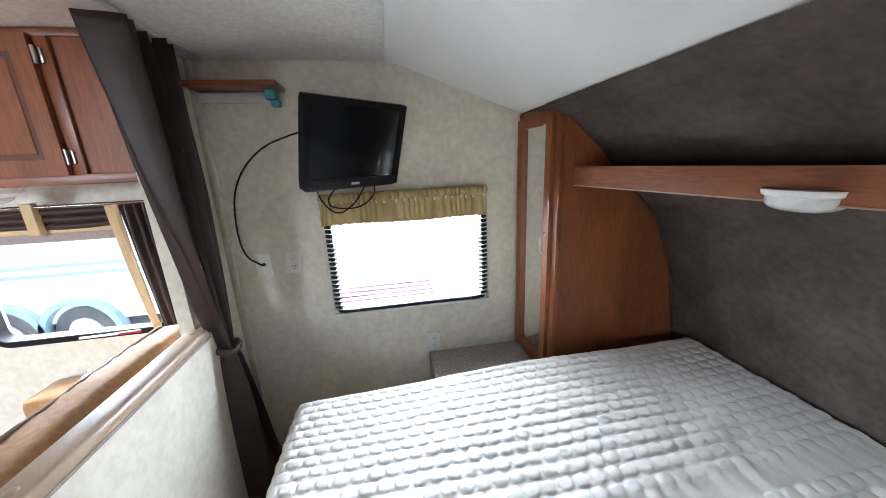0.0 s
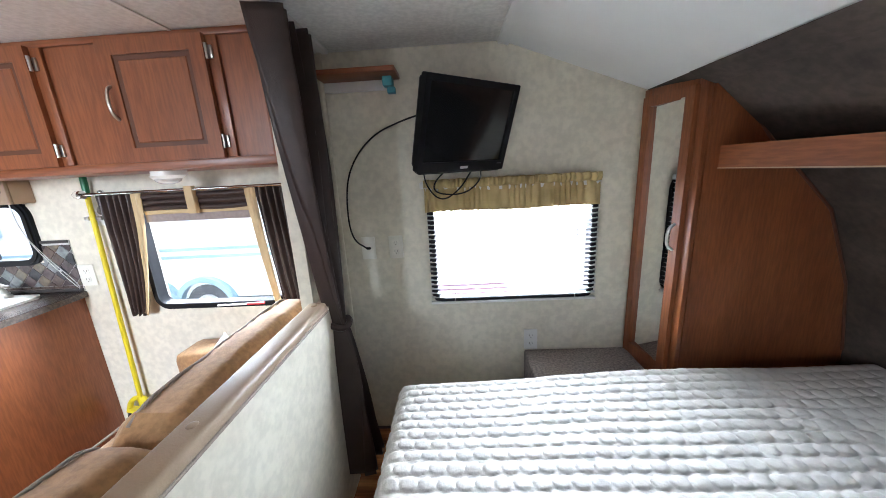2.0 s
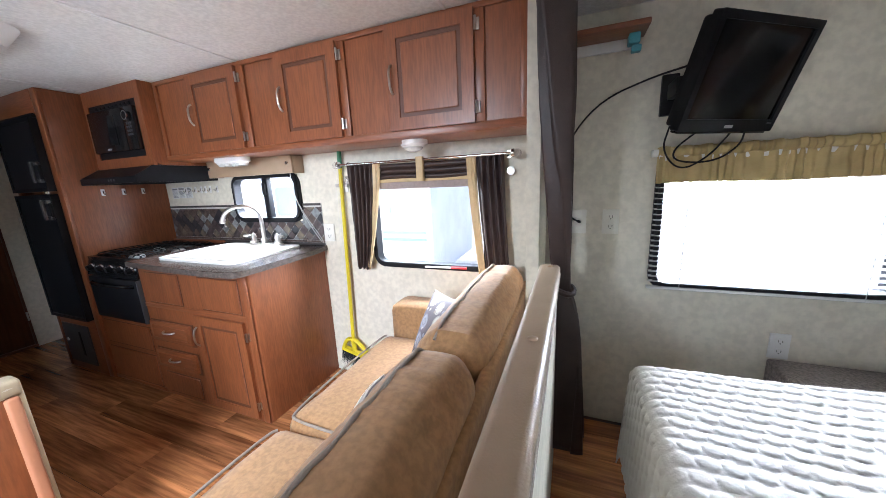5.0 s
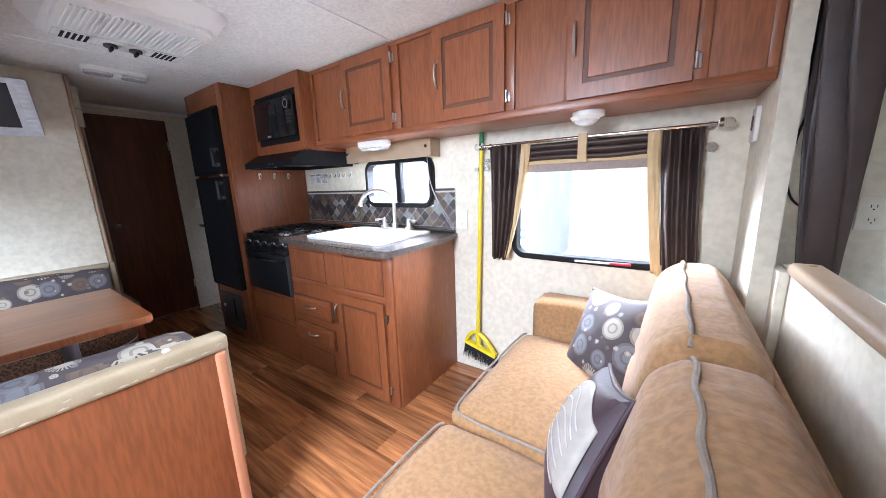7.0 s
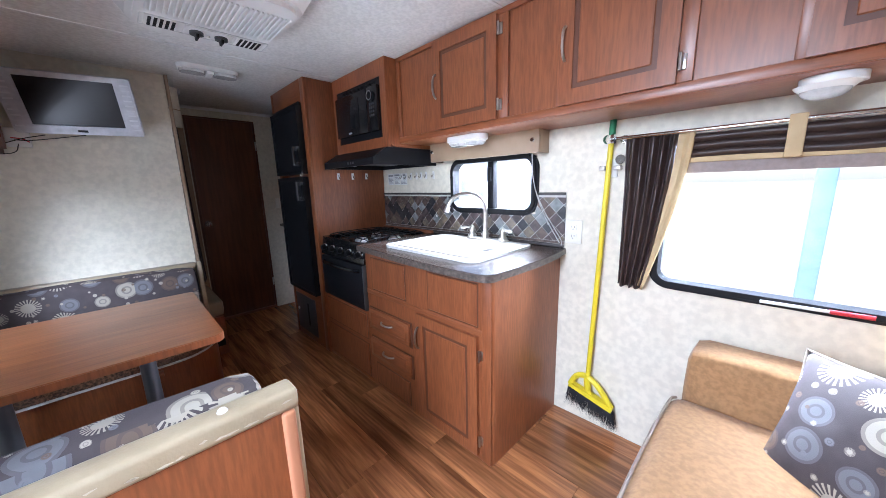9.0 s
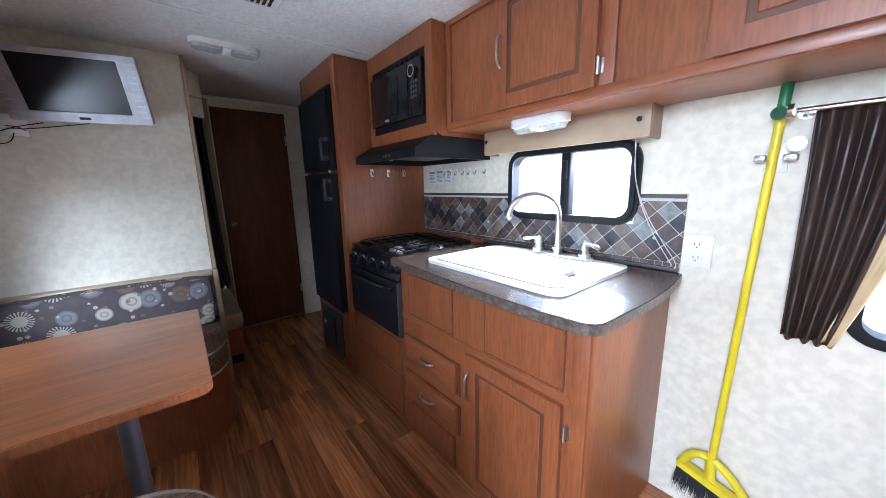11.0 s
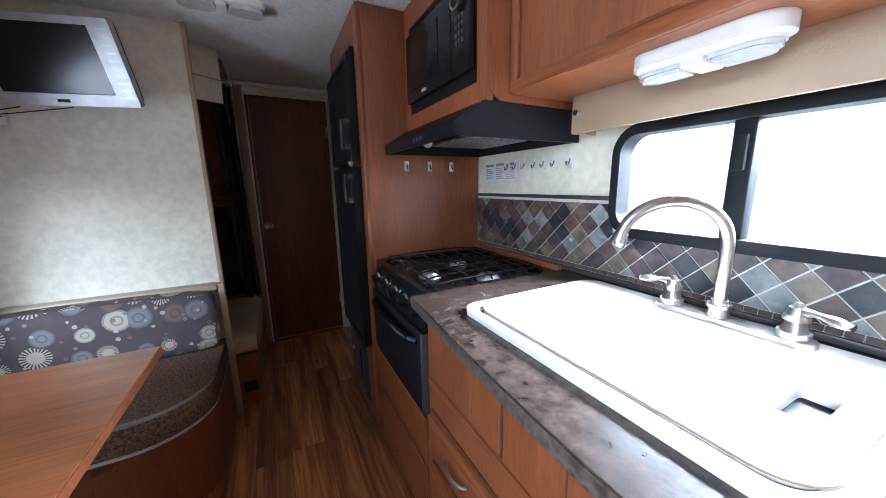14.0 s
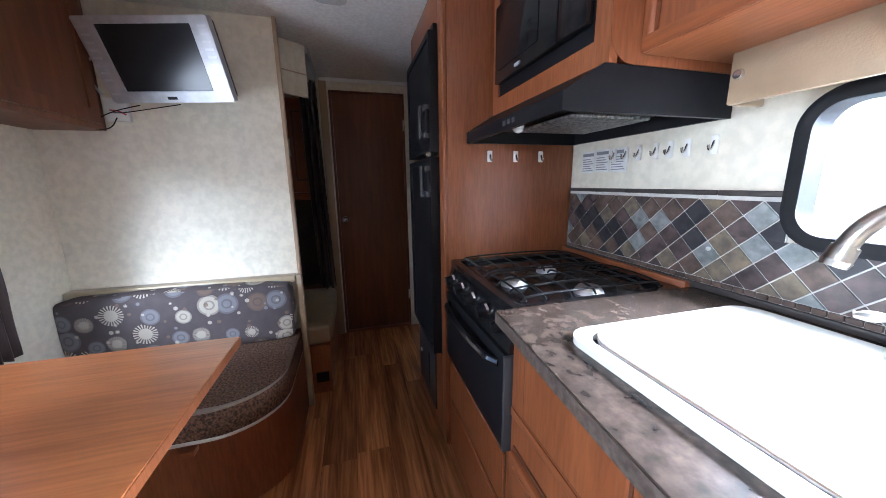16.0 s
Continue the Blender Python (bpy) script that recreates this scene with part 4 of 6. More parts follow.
def facing(n, spin):
    """A turn whose third axis points along n, spun about it."""
    return Vector(n).to_track_quat("Z", "Y").to_matrix().to_4x4() @ pose(0, 0, 0, 0, 0, spin)


throw_pillow("floral_pillow", (-0.41, 1.60, 0.592), 0.37, facing((-0.62, -0.62, 0.5), 11), flower_dark, "dark floral throw pillow leaning on the sofa back", 1.0)
tp, mm, s = throw_pillow("striped_pillow", (-0.385, 1.02, 0.585), 0.33, facing((-0.9, -0.1, 0.38), 20), stripe_plum, "plum satin pillow with pale swirling stripes", 3.0)


def on_pillow(a, b, lift):
    a, b = max(-0.97, min(0.97, a)), max(-0.97, min(0.97, b))
    return (a * s * 0.96, b * s * 0.96, 0.075 * ((1 - a * a) * (1 - b * b)) ** 0.42 + lift)


part("pale_panel", moved(sheet(lambda u, v: on_pillow(-0.97 + 1.94 * u, -0.62 + 0.3 * math.sin(u * 3.0) + v * (0.95 + 0.25 * math.sin(u * 2.6)), 0.004), 26, 14), mm), stripe_pale, tp, "silver satin panel", thick=0.0015)
for k in range(6):
    part("stripe", moved(sheet(lambda u, v, k=k: on_pillow(-0.85 + 1.65 * u, -0.55 + 0.17 * k + 0.3 * math.sin(u * 3.0) + 0.03 * v + 0.05 * math.sin(u * 6 + k), 0.0065), 26, 2), mm), paper, tp, "thin pale stripe", thick=0.001)


# ---- galley cabinets ----
def pull(parent, c, length, vertical=True):
    """An arched bar pull on a front that faces -y."""
    h, pts = length / 2, []
    for a, d in ((-1, 0.0), (-0.85, 0.014), (-0.4, 0.024), (0.4, 0.024), (0.85, 0.014), (1, 0.0)):
        pts.append((c[0], c[1] - d, c[2] + a * h) if vertical else (c[0] + a * h, c[1] - d, c[2]))
    return part("handle", tube(pts, 0.0055), nickel, parent, "arched nickel pull")


def raised_door(name, parent, x0, x1, z0, z1, y, handle_x, hinge_x=None, hz=None):
    """A raised-panel door facing -y: outer frame, dark groove, inner panel."""
    f = 0.052
    d = part(name, ring([(x0, z0), (x1, z0), (x1, z1), (x0, z1)], [(x0 + f, z0 + f), (x1 - f, z0 + f), (x1 - f, z1 - f), (x0 + f, z1 - f)], (y - 0.019, y - 0.001), 1), wood, parent)
    part("moulding", ring([(x0 + f - 0.003, z0 + f - 0.003), (x1 - f + 0.003, z0 + f - 0.003), (x1 - f + 0.003, z1 - f + 0.003), (x0 + f - 0.003, z1 - f + 0.003)], [(x0 + f + 0.018, z0 + f + 0.018), (x1 - f - 0.018, z0 + f + 0.018), (x1 - f - 0.018, z1 - f - 0.018), (x0 + f + 0.018, z1 - f - 0.018)], (y - 0.013, y - 0.002), 1), wood_edge, d, "dark groove")
    g = f + 0.016
    part("panel", block((x0 + g, y - 0.016, z0 + g), (x1 - g, y - 0.003, z1 - g), 0.004, 1), wood, d)
    if handle_x is not None:
        pull(d, (handle_x, y - 0.019, hz if hz else (z0 + z1) / 2), 0.115)
    if hinge_x is not None:
        for z in (z0 + (z1 - z0) * 0.14, z1 - (z1 - z0) * 0.14):
            part("hinge", join(rod((hinge_x, y - 0.016, z - 0.025), (hinge_x, y - 0.016, z + 0.025), 0.0055, 10), block((hinge_x, y - 0.008, z - 0.022), (hinge_x + 0.014, y - 0.0005, z + 0.022), 0.002)), nickel, d, "nickel hinge")
    return d


def inset(parent, x0, x1, z0, z1, y, name="panel"):
    """A plain panel with a routed edge."""
    p = part(name, block((x0, y - 0.007, z0), (x1, y - 0.0005, z1), 0.003, 1), wood, parent)
    part("groove", ring([(x0 - 0.006, z0 - 0.006), (x1 + 0.006, z0 - 0.006), (x1 + 0.006, z1 + 0.006), (x0 - 0.006, z1 + 0.006)], [(x0, z0), (x1, z0), (x1, z1), (x0, z1)], (y - 0.003, y - 0.0005), 1), wood_edge, p)
    return p


UY = 1.70
up = thing("overhead_cabinet", (-1.15, 1.85, 1.50), "long cherry wood overhead cabinet with three raised-panel doors", "cabinet")
part("body", block((-2.295, UY + 0.002, 1.512), (-0.033, 1.998, CEIL - 0.003)), wood, up)
part("bottom_board", block((-2.295, UY - 0.004, 1.495), (-0.033, 1.998, 1.511), 0.003), wood_x, up)
rails = [block((-2.295, UY - 0.012, 1.497), (-0.033, UY + 0.001, 1.53), 0.002), block((-2.295, UY - 0.012, 1.945), (-0.033, UY + 0.001, CEIL - 0.003), 0.002)]
part("rail", rails[0], wood_x, up)
part("rail", rails[1], wood_x, up)
doors_u = ((-1.955, -1.575), (-1.265, -0.91), (-0.622, -0.25))
for x0, x1 in ((-2.295, -2.265), (-1.98, -1.955), (-1.575, -1.515), (-1.295, -1.265), (-0.91, -0.86), (-0.652, -0.622), (-0.25, -0.20), (-0.06, -0.033)):
    part("stile", block((x0, UY - 0.0115, 1.53), (x1, UY + 0.001, 1.945), 0.002), wood, up)
for x0, x1 in doors_u:
    raised_door("door", up, x0 - 0.01, x1 + 0.01, 1.527, 1.948, UY - 0.011, x0 + 0.012, x1 + 0.018)

mwc = thing("microwave_cabinet", (-2.6, 1.8, 1.47), "cherry wood cabinet that frames the microwave", "cabinet")
part("side_panel", outline(rounded(1.612, 1.475, 1.998, CEIL - 0.003, (0.06, 0, 0, 0)), (-2.318, -2.298), 0), wood, mwc)
part("body", block((-2.925, 1.65, 1.478), (-2.319, 1.998, CEIL - 0.003)), wood, mwc)
part("frame", ring([(-2.925, 1.475), (-2.30, 1.475), (-2.30, CEIL - 0.003), (-2.925, CEIL - 0.003)], [(-2.875, 1.535), (-2.352, 1.535), (-2.352, 1.875), (-2.875, 1.875)], (1.61, 1.632), 1), wood, mwc)
mw = thing("microwave", (-2.61, 1.7, 1.535), "black built-in microwave oven", "microwave")
part("body", block((-2.875, 1.615, 1.535), (-2.352, 1.649, 1.875)), black_satin, mw)
part("door", block((-2.862, 1.588, 1.575), (-2.475, 1.613, 1.83), 0.005), black_gloss, mw, "glossy black door")
part("window", block((-2.83, 1.585, 1.615), (-2.565, 1.589, 1.795), 0.001), screen_mat, mw, "dark door glass")
part("control_panel", block((-2.47, 1.588, 1.575), (-2.362, 1.613, 1.83), 0.004), black_gloss, mw)
kn = part("dial", rod((-2.416, 1.588, 1.775), (-2.416, 1.572, 1.775), 0.026, 24), black_satin, mw)
part("dial_ring", ring([(-2.416 + 0.028 * math.cos(a * math.pi / 12), 1.775 + 0.028 * math.sin(a * math.pi / 12)) for a in range(24)], [(-2.416 + 0.022 * math.cos(a * math.pi / 12), 1.775 + 0.022 * math.sin(a * math.pi / 12)) for a in range(24)], (1.570, 1.576), 1), chrome, kn, "chrome ring")
for r in range(4):
    for c in range(3):
        part("button", block((-2.442 + c * 0.02, 1.585, 1.725 - r * 0.022), (-2.43 + c * 0.02, 1.589, 1.737 - r * 0.022), 0.001), grey_plastic, mw)
for k in range(9):
    part("vent_slot", block((-2.80 + k * 0.045, 1.606, 1.845), (-2.768 + k * 0.045, 1.616, 1.86), 0.001), rubber, mw)
part("maker_mark", block((-2.70, 1.5835, 1.587), (-2.665, 1.5875, 1.597)), silver, mw, "small plain mark")

hood = thing("range_hood", (-2.62, 1.75, 1.36), "black range hood with a mesh filter", "range hood")
part("front", outline([(1.50, 1.372), (1.515, 1.372), (1.60, 1.46), (1.60, 1.473), (1.5, 1.41)], (-2.908, -2.314), 0), black_satin, hood)
part("top", block((-2.908, 1.602, 1.462), (-2.314, 1.984, 1.473)), black_satin, hood)
part("back", block((-2.908, 1.985, 1.372), (-2.314, 1.998, 1.473)), black_satin, hood)
for x in (-2.922, -2.3138):
    part("side", outline([(1.499, 1.371), (1.998, 1.371), (1.998, 1.474), (1.60, 1.474), (1.499, 1.411)], (x, x + 0.0138), 0), black_satin, hood)
part("filter", block((-2.74, 1.63, 1.39), (-2.45, 1.90, 1.40), 0.003), filter_mat, hood, "greasy metal mesh filter")
part("inner_tray", block((-2.90, 1.60, 1.415), (-2.32, 1.98, 1.42)), black_satin, hood)
lb = bmesh.new()
bmesh.ops.create_uvsphere(lb, u_segments=14, v_segments=8, radius=0.02)
part("bulb", moved(lb, Matrix.Translation((-2.66, 1.585, 1.395))), lens_plastic, hood, "small clear bulb")
for k in range(3):
    part("switch", block((-2.60 + k * 0.03, 1.499, 1.385), (-2.58 + k * 0.03, 1.506, 1.40), 0.002), grey_plastic, hood)

# refrigerator column
FX0, FX1, FY = -3.545, -2.928, 1.405
fc = thing("fridge_cabinet", (-3.24, 1.7, 0.0), "tall cherry wood cabinet round the refrigerator", "cabinet")
part("side_panel", block((FX1 - 0.018, FY, 0.0), (FX1, 1.998, 1.965), 0.002), wood, fc)
part("side_panel", block((FX0, FY, 0.0), (FX0 + 0.018, 1.998, 1.965), 0.002), wood, fc)
part("stile", block((FX1 - 0.06, FY - 0.004, 0.0), (FX1 + 0.002, FY + 0.016, 1.965), 0.004), wood, fc)
part("stile", block((FX0, FY - 0.004, 0.0), (FX0 + 0.045, FY + 0.016, 1.965), 0.004), wood, fc)
part("top_rail", block((FX0 + 0.046, FY - 0.004, 1.815), (FX1 - 0.061, FY + 0.016, 1.965), 0.002), wood_x, fc)
part("lower_panel", block((FX0 + 0.046, FY - 0.002, 0.0), (FX1 - 0.061, FY + 0.016, 0.425), 0.002), wood_x, fc)
part("back_box", block((FX0 + 0.02, FY + 0.06, 0.0), (FX1 - 0.02, 1.998, 1.96)), wood, fc)
fr = thing("refrigerator", (-3.24, 1.5, 0.43), "black two-door built-in refrigerator", "refrigerator")
for z0, z1 in ((1.345, 1.795), (0.44, 1.325)):
    d = part("door", ring([(FX0 + 0.05, z0), (FX1 - 0.065, z0), (FX1 - 0.065, z1), (FX0 + 0.05, z1)], [(FX0 + 0.072, z0 + 0.022), (FX1 - 0.087, z0 + 0.022), (FX1 - 0.087, z1 - 0.022), (FX0 + 0.072, z1 - 0.022)], (FY - 0.04, FY + 0.03), 1), black_satin, fr)
    part("door_panel", block((FX0 + 0.07, FY - 0.032, z0 + 0.02), (FX1 - 0.085, FY + 0.03, z1 - 0.02)), fridge_mat, d, "black textured panel")
    hz = 1.40 if z0 > 1 else 1.16
    part("handle", join(block((FX1 - 0.13, FY - 0.075, hz), (FX1 - 0.105, FY - 0.060, hz + 0.13), 0.006), block((FX1 - 0.13, FY - 0.06, hz), (FX1 - 0.075, FY - 0.038, hz + 0.025), 0.005), block((FX1 - 0.13, FY - 0.06, hz + 0.105), (FX1 - 0.075, FY - 0.038, hz + 0.13), 0.005)), grey_plastic, d, "grey plastic grip")
    part("latch", block((FX1 - 0.085, FY - 0.055, hz + 0.02), (FX1 - 0.066, FY - 0.038, hz + 0.11), 0.003), black_satin, d)
part("hinge", rod((FX1 - 0.09, FY - 0.048, 1.335), (FX1 - 0.06, FY - 0.048, 1.335), 0.01, 12), chrome, fr, "bright hinge pin")
part("grille", block((FX0 + 0.05, FY - 0.02, 1.797), (FX1 - 0.065, FY + 0.02, 1.822), 0.003), black_satin, fr)
vp = thing("vent_panel", (-3.28, 1.40, 0.05), "dark grey furnace access panel with a slot", "vent")
part("panel", block((-3.47, FY - 0.012, 0.06), (-3.10, FY - 0.0025, 0.375), 0.004), grey_plastic, vp)
part("slot", block((-3.25, FY - 0.0135, 0.13), (-3.22, FY - 0.0115, 0.32), 0.0005), rubber, vp)
part("knob", rod((-3.42, FY - 0.0135, 0.24), (-3.42, FY - 0.02, 0.24), 0.012, 12), pull_grey, vp, "pale latch")
for k, y in enumerate((1.60, 1.717, 1.835)):
    hk = thing("adhesive_hook", (FX1, y, 1.30), "small white adhesive hook on the cabinet side", "hook", group="hooks on the cabinet side")
    part("pad", block((FX1 + 0.0002, y - 0.011, 1.30), (FX1 + 0.005, y + 0.011, 1.345), 0.003), white_plastic, hk)
    part("prong", tube([(FX1 + 0.005, y, 1.33), (FX1 + 0.012, y, 1.31), (FX1 + 0.020, y, 1.305), (FX1 + 0.022, y, 1.318)], 0.0035), chrome, hk)
for x in (-2.685, -2.63, -2.575, -2.51, -2.46, -2.405, -2.33):
    hk = thing("adhesive_hook", (x, NORTH, 1.29), "small white adhesive hook on the wall", "hook", group="hooks on the wall")
    part("pad", block((x - 0.010, NORTH - 0.005, 1.285), (x + 0.010, NORTH - 0.0002, 1.335), 0.003), white_plastic, hk)
    part("prong", tube([(x, NORTH - 0.005, 1.32), (x, NORTH - 0.012, 1.30), (x, NORTH - 0.022, 1.295), (x, NORTH - 0.025, 1.31)], 0.003), chrome, hk)
for x0, x1, z0 in ((-2.865, -2.79, 1.25), (-2.785, -2.71, 1.252), (-2.705, -2.625, 1.25)):
    lab = thing("warning_label", ((x0 + x1) / 2, NORTH, z0), "white printed warning label on the wall", "label", group="warning labels")
    part("sheet", block((x0, NORTH - 0.0015, z0), (x1, NORTH - 0.0002, z0 + 0.085)), paper, lab)
    part("heading", block((x0 + 0.006, NORTH - 0.0025, z0 + 0.066), (x1 - 0.006, NORTH - 0.0012, z0 + 0.078)), ink, lab)
    for k in range(6):
        part("text_line", block((x0 + 0.006, NORTH - 0.0022, z0 + 0.008 + k * 0.009), (x1 - 0.008 - 0.008 * (k % 3), NORTH - 0.0012, z0 + 0.0115 + k * 0.009)), ink, lab)

# stove
SX0, SX1 = -2.905, -2.335
st = thing("gas_stove", (-2.62, 1.7, 0.48), "black gas stove with three burners and an oven", "stove")
part("body", block((SX0, 1.445, 0.49), (SX1, 1.96, 0.875)), black_satin, st)
od = part("oven_door", block((SX0 + 0.005, 1.40, 0.49), (SX1 - 0.005, 1.443, 0.775), 0.006), black_satin, st)
part("door_trim", block((SX1 - 0.014, 1.397, 0.49), (SX1 - 0.003, 1.44, 0.775), 0.002), grey_plastic, od)
part("handle", tube([(SX0 + 0.05, 1.402, 0.735), (SX0 + 0.09, 1.375, 0.737), (-2.62, 1.366, 0.738), (SX1 - 0.09, 1.375, 0.737), (SX1 - 0.05, 1.402, 0.735)], 0.012), black_gloss, od)
part("control_panel", outline([(1.405, 0.785), (1.445, 0.785), (1.445, 0.884), (1.428, 0.884)], (SX0, SX1), 0), black_gloss, st)
for k in range(5):
    x = SX0 + 0.06 + k * 0.112
    q = part("knob", rod((x, 1.416, 0.838), (x, 1.384, 0.832), 0.021, 20, 0.017), black_satin, st)
    part("bezel", rod((x, 1.4175, 0.8385), (x, 1.410, 0.837), 0.0245, 20, 0.0235), chrome, q, "bright ring")
    part("pointer", block((x - 0.0015, 1.3825, 0.838), (x + 0.0015, 1.386, 0.848), 0.0005), pull_grey, q)
part("cooktop", ring(rounded(SX0, 1.42, SX1, 1.965, 0.02, 4), rounded(SX0 + 0.03, 1.45, SX1 - 0.03, 1.935, 0.02, 4), (0.884, 0.906), 2), black_gloss, st)
part("cooktop_pan", block((SX0 + 0.02, 1.44, 0.881), (SX1 - 0.02, 1.945, 0.891)), black_gloss, st)
for bx, by, r in ((-2.56, 1.535, 0.045), (-2.425, 1.71, 0.045), (-2.665, 1.72, 0.038)):
    bn = part("burner", rod((bx, by, 0.890), (bx, by, 0.903), r, 28, r * 0.85), aluminium, st, "aluminium burner")
    part("burner_cap", rod((bx, by, 0.903), (bx, by, 0.911), r * 0.8, 28, r * 0.7), nickel, bn)
for x0, x1 in ((SX0 + 0.035, -2.63), (-2.61, SX1 - 0.035)):
    g = part("grate", join(*[tube([(x0, y, 0.906), (x0 + 0.02, y, 0.924), (x1 - 0.02, y, 0.924), (x1, y, 0.906)], 0.0032, 6, 2) for y in (1.47, 1.53, 1.61, 1.69, 1.77, 1.85, 1.915)],
                           *[tube([(x, 1.46, 0.906), (x, 1.48, 0.925), (x, 1.90, 0.925), (x, 1.925, 0.906)], 0.0032, 6, 2) for x in (x0 + 0.005, (x0 * 2 + x1) / 3, (x0 + 2 * x1) / 3, x1 - 0.005)]), black_iron, st, "black wire grate")

# base cabinet, counter
BX0, BX1, BY = -2.332, -1.392, 1.418
bc = thing("base_cabinet", (-1.88, 1.7, 0.0), "cherry wood sink cabinet with two drawers and a door", "cabinet")
part("end_panel", outline(rounded(BX0, BY, BX1, 1.998, (0, 0.02, 0, 0)), (0.0, 0.8805), 2), wood, bc)
part("front_stile", block((BX1 - 0.052, BY - 0.006, 0.002), (BX1 - 0.002, BY - 0.0005, 0.868), 0.003), wood, bc)
inset(bc, -2.265, -1.958, 0.65, 0.835, BY, "false_front")
inset(bc, -1.775, -1.47, 0.65, 0.835, BY, "false_front")
part("rail", block((BX0, BY - 0.004, 0.612), (BX1 - 0.053, BY - 0.0005, 0.636), 0.001), wood_x, bc)
for z0, z1 in ((0.40, 0.525), (0.215, 0.335)):
    # Shadow round the drawer put into a dark ring, wider right and below.
    part("recess", ring([(-2.312, z0 - 0.012), (-1.912, z0 - 0.012), (-1.912, z1 + 0.007), (-2.312, z1 + 0.007)], [(-2.304, z0 + 0.001), (-1.926, z0 + 0.001), (-1.926, z1 - 0.001), (-2.304, z1 - 0.001)], (BY - 0.005, BY - 0.0005), 1), wood_edge, bc, "dark surround standing in for the drawer's shadow")
    d = part("drawer_front", block((-2.305, BY - 0.02, z0), (-1.925, BY - 0.0005, z1), 0.004), wood_x, bc)
    part("face", block((-2.28, BY - 0.023, z0 + 0.022), (-1.95, BY - 0.0195, z1 - 0.022), 0.002, 1), wood_x, d)
    pull(d, (-2.115, BY - 0.022, (z0 + z1) / 2 + 0.008), 0.10, False)
inset(bc, -2.275, -1.955, 0.03, 0.165, BY, "lower_panel")
raised_door("door", bc, -1.862, -1.462, 0.025, 0.605, BY, -1.845, -1.45, 0.48)
sb = thing("stove_base", (-2.62, 1.7, 0.0), "cherry wood panel under the stove", "cabinet")
part("body", block((FX1 + 0.004, BY + 0.002, 0.0), (BX0 - 0.003, 1.99, 0.485)), wood_x, sb)
inset(sb, -2.885, -2.365, 0.295, 0.455, BY + 0.002)
inset(sb, -2.885, -2.365, 0.035, 0.255, BY + 0.002)
part("kick", block((FX1 + 0.004, BY - 0.002, 0.0), (BX0 - 0.003, BY + 0.0015, 0.025), 0.001), wood_x, sb)
part("back_strip", block((FX1 + 0.004, 1.968, 0.875), (BX0 - 0.003, 1.996, 0.925), 0.002), wood_x, sb)

ct = thing("countertop", (-1.85, 1.7, 0.87), "dark mottled slate laminate countertop", "countertop")
co = [(BX0 + 0.002, 1.366)] + [(BX0 + 0.94 * k / 10, 1.366 - 0.044 * math.sin(math.pi * 0.62 * k / 10) ** 1.2) for k in range(1, 10)]
co += [(-1.395 + 0.05 * math.sin(radians(a)), 1.382 - 0.05 * math.cos(radians(a))) for a in range(0, 81, 10)]
co += [(-1.345 + 0.012 * math.sin(math.pi * k / 8) - 0.02 * (k / 8) ** 3, 1.40 + 0.595 * k / 8) for k in range(9)]
co += [(BX0 + 0.002, 1.995)]
part("top", outline(co, (0.882, 0.911), 2), counter_mat, ct)
part("edge", ring([(x + (0.0025 if x > -1.6 else 0), y - (0.0025 if y < 1.7 else 0)) for x, y in co], [(x - (0.002 if x > -1.6 else 0), y + (0.002 if y < 1.7 else 0)) for x, y in co], (0.881, 0.908), 2), counter_edge, ct, "paler laminate edge")

sk = thing("sink", (-1.86, 1.68, 0.91), "white sink with a fitted white cover board", "sink")
part("rim", ring(rounded(-2.165, 1.436, -1.505, 1.93, 0.05, 8), rounded(-2.135, 1.46, -1.535, 1.838, 0.04, 8), (0.9115, 0.925), 2), sink_white, sk)
part("deck", outline(rounded(-2.14, 1.84, -1.53, 1.922, 0.03, 6), (0.912, 0.9225), 2), sink_white, sk)
b1 = rounded(-2.142, 1.468, -1.527, 1.832, 0.06, 8)
bmc = ring(b1, [(-1.588 + (x + 1.8345) * 0.068, 1.652 + (y - 1.65) * 0.27) for x, y in b1], (0.914, 0.930), 2)
part("cover_board", bmc, sink_white, sk, "white cover board with a finger hole")
part("board_line", ring(rounded(-2.144, 1.466, -1.525, 1.834, 0.062, 8), rounded(-2.141, 1.469, -1.528, 1.831, 0.06, 8), (0.925, 0.9265), 2), beige_vinyl, sk)
# Black sheet below the finger hole imitates the shade inside the basin.
part("basin_floor", block((-2.13, 1.48, 0.9118), (-1.54, 1.82, 0.9135)), rubber, sk)

FA = 1.888
fa = thing("faucet", (-1.79, FA, 0.92), "brushed nickel gooseneck faucet with two lever taps", "faucet")
part("base_plate", outline(rounded(-1.925, FA - 0.026, -1.64, FA + 0.024, 0.022, 6), (0.9226, 0.937), 2), nickel, fa)
part("collar", join(rod((-1.795, FA, 0.937), (-1.795, FA, 0.975), 0.022, 20, 0.0155), rod((-1.795, FA, 0.957), (-1.795, FA, 0.965), 0.0235, 20)), nickel, fa)
part("spout", tube([(-1.795, FA, 0.96), (-1.795, FA, 1.04), (-1.795, FA - 0.001, 1.09)] + [(-1.795 - 0.067 * (1 - math.cos(a)), FA - 0.002 - 0.083 * (1 - math.cos(a)), 1.105 + 0.088 * math.sin(a)) for a in [math.pi * k / 10 for k in range(10)]] + [(-1.930, 1.721, 1.112)], 0.0125, 14, 1), nickel, fa)
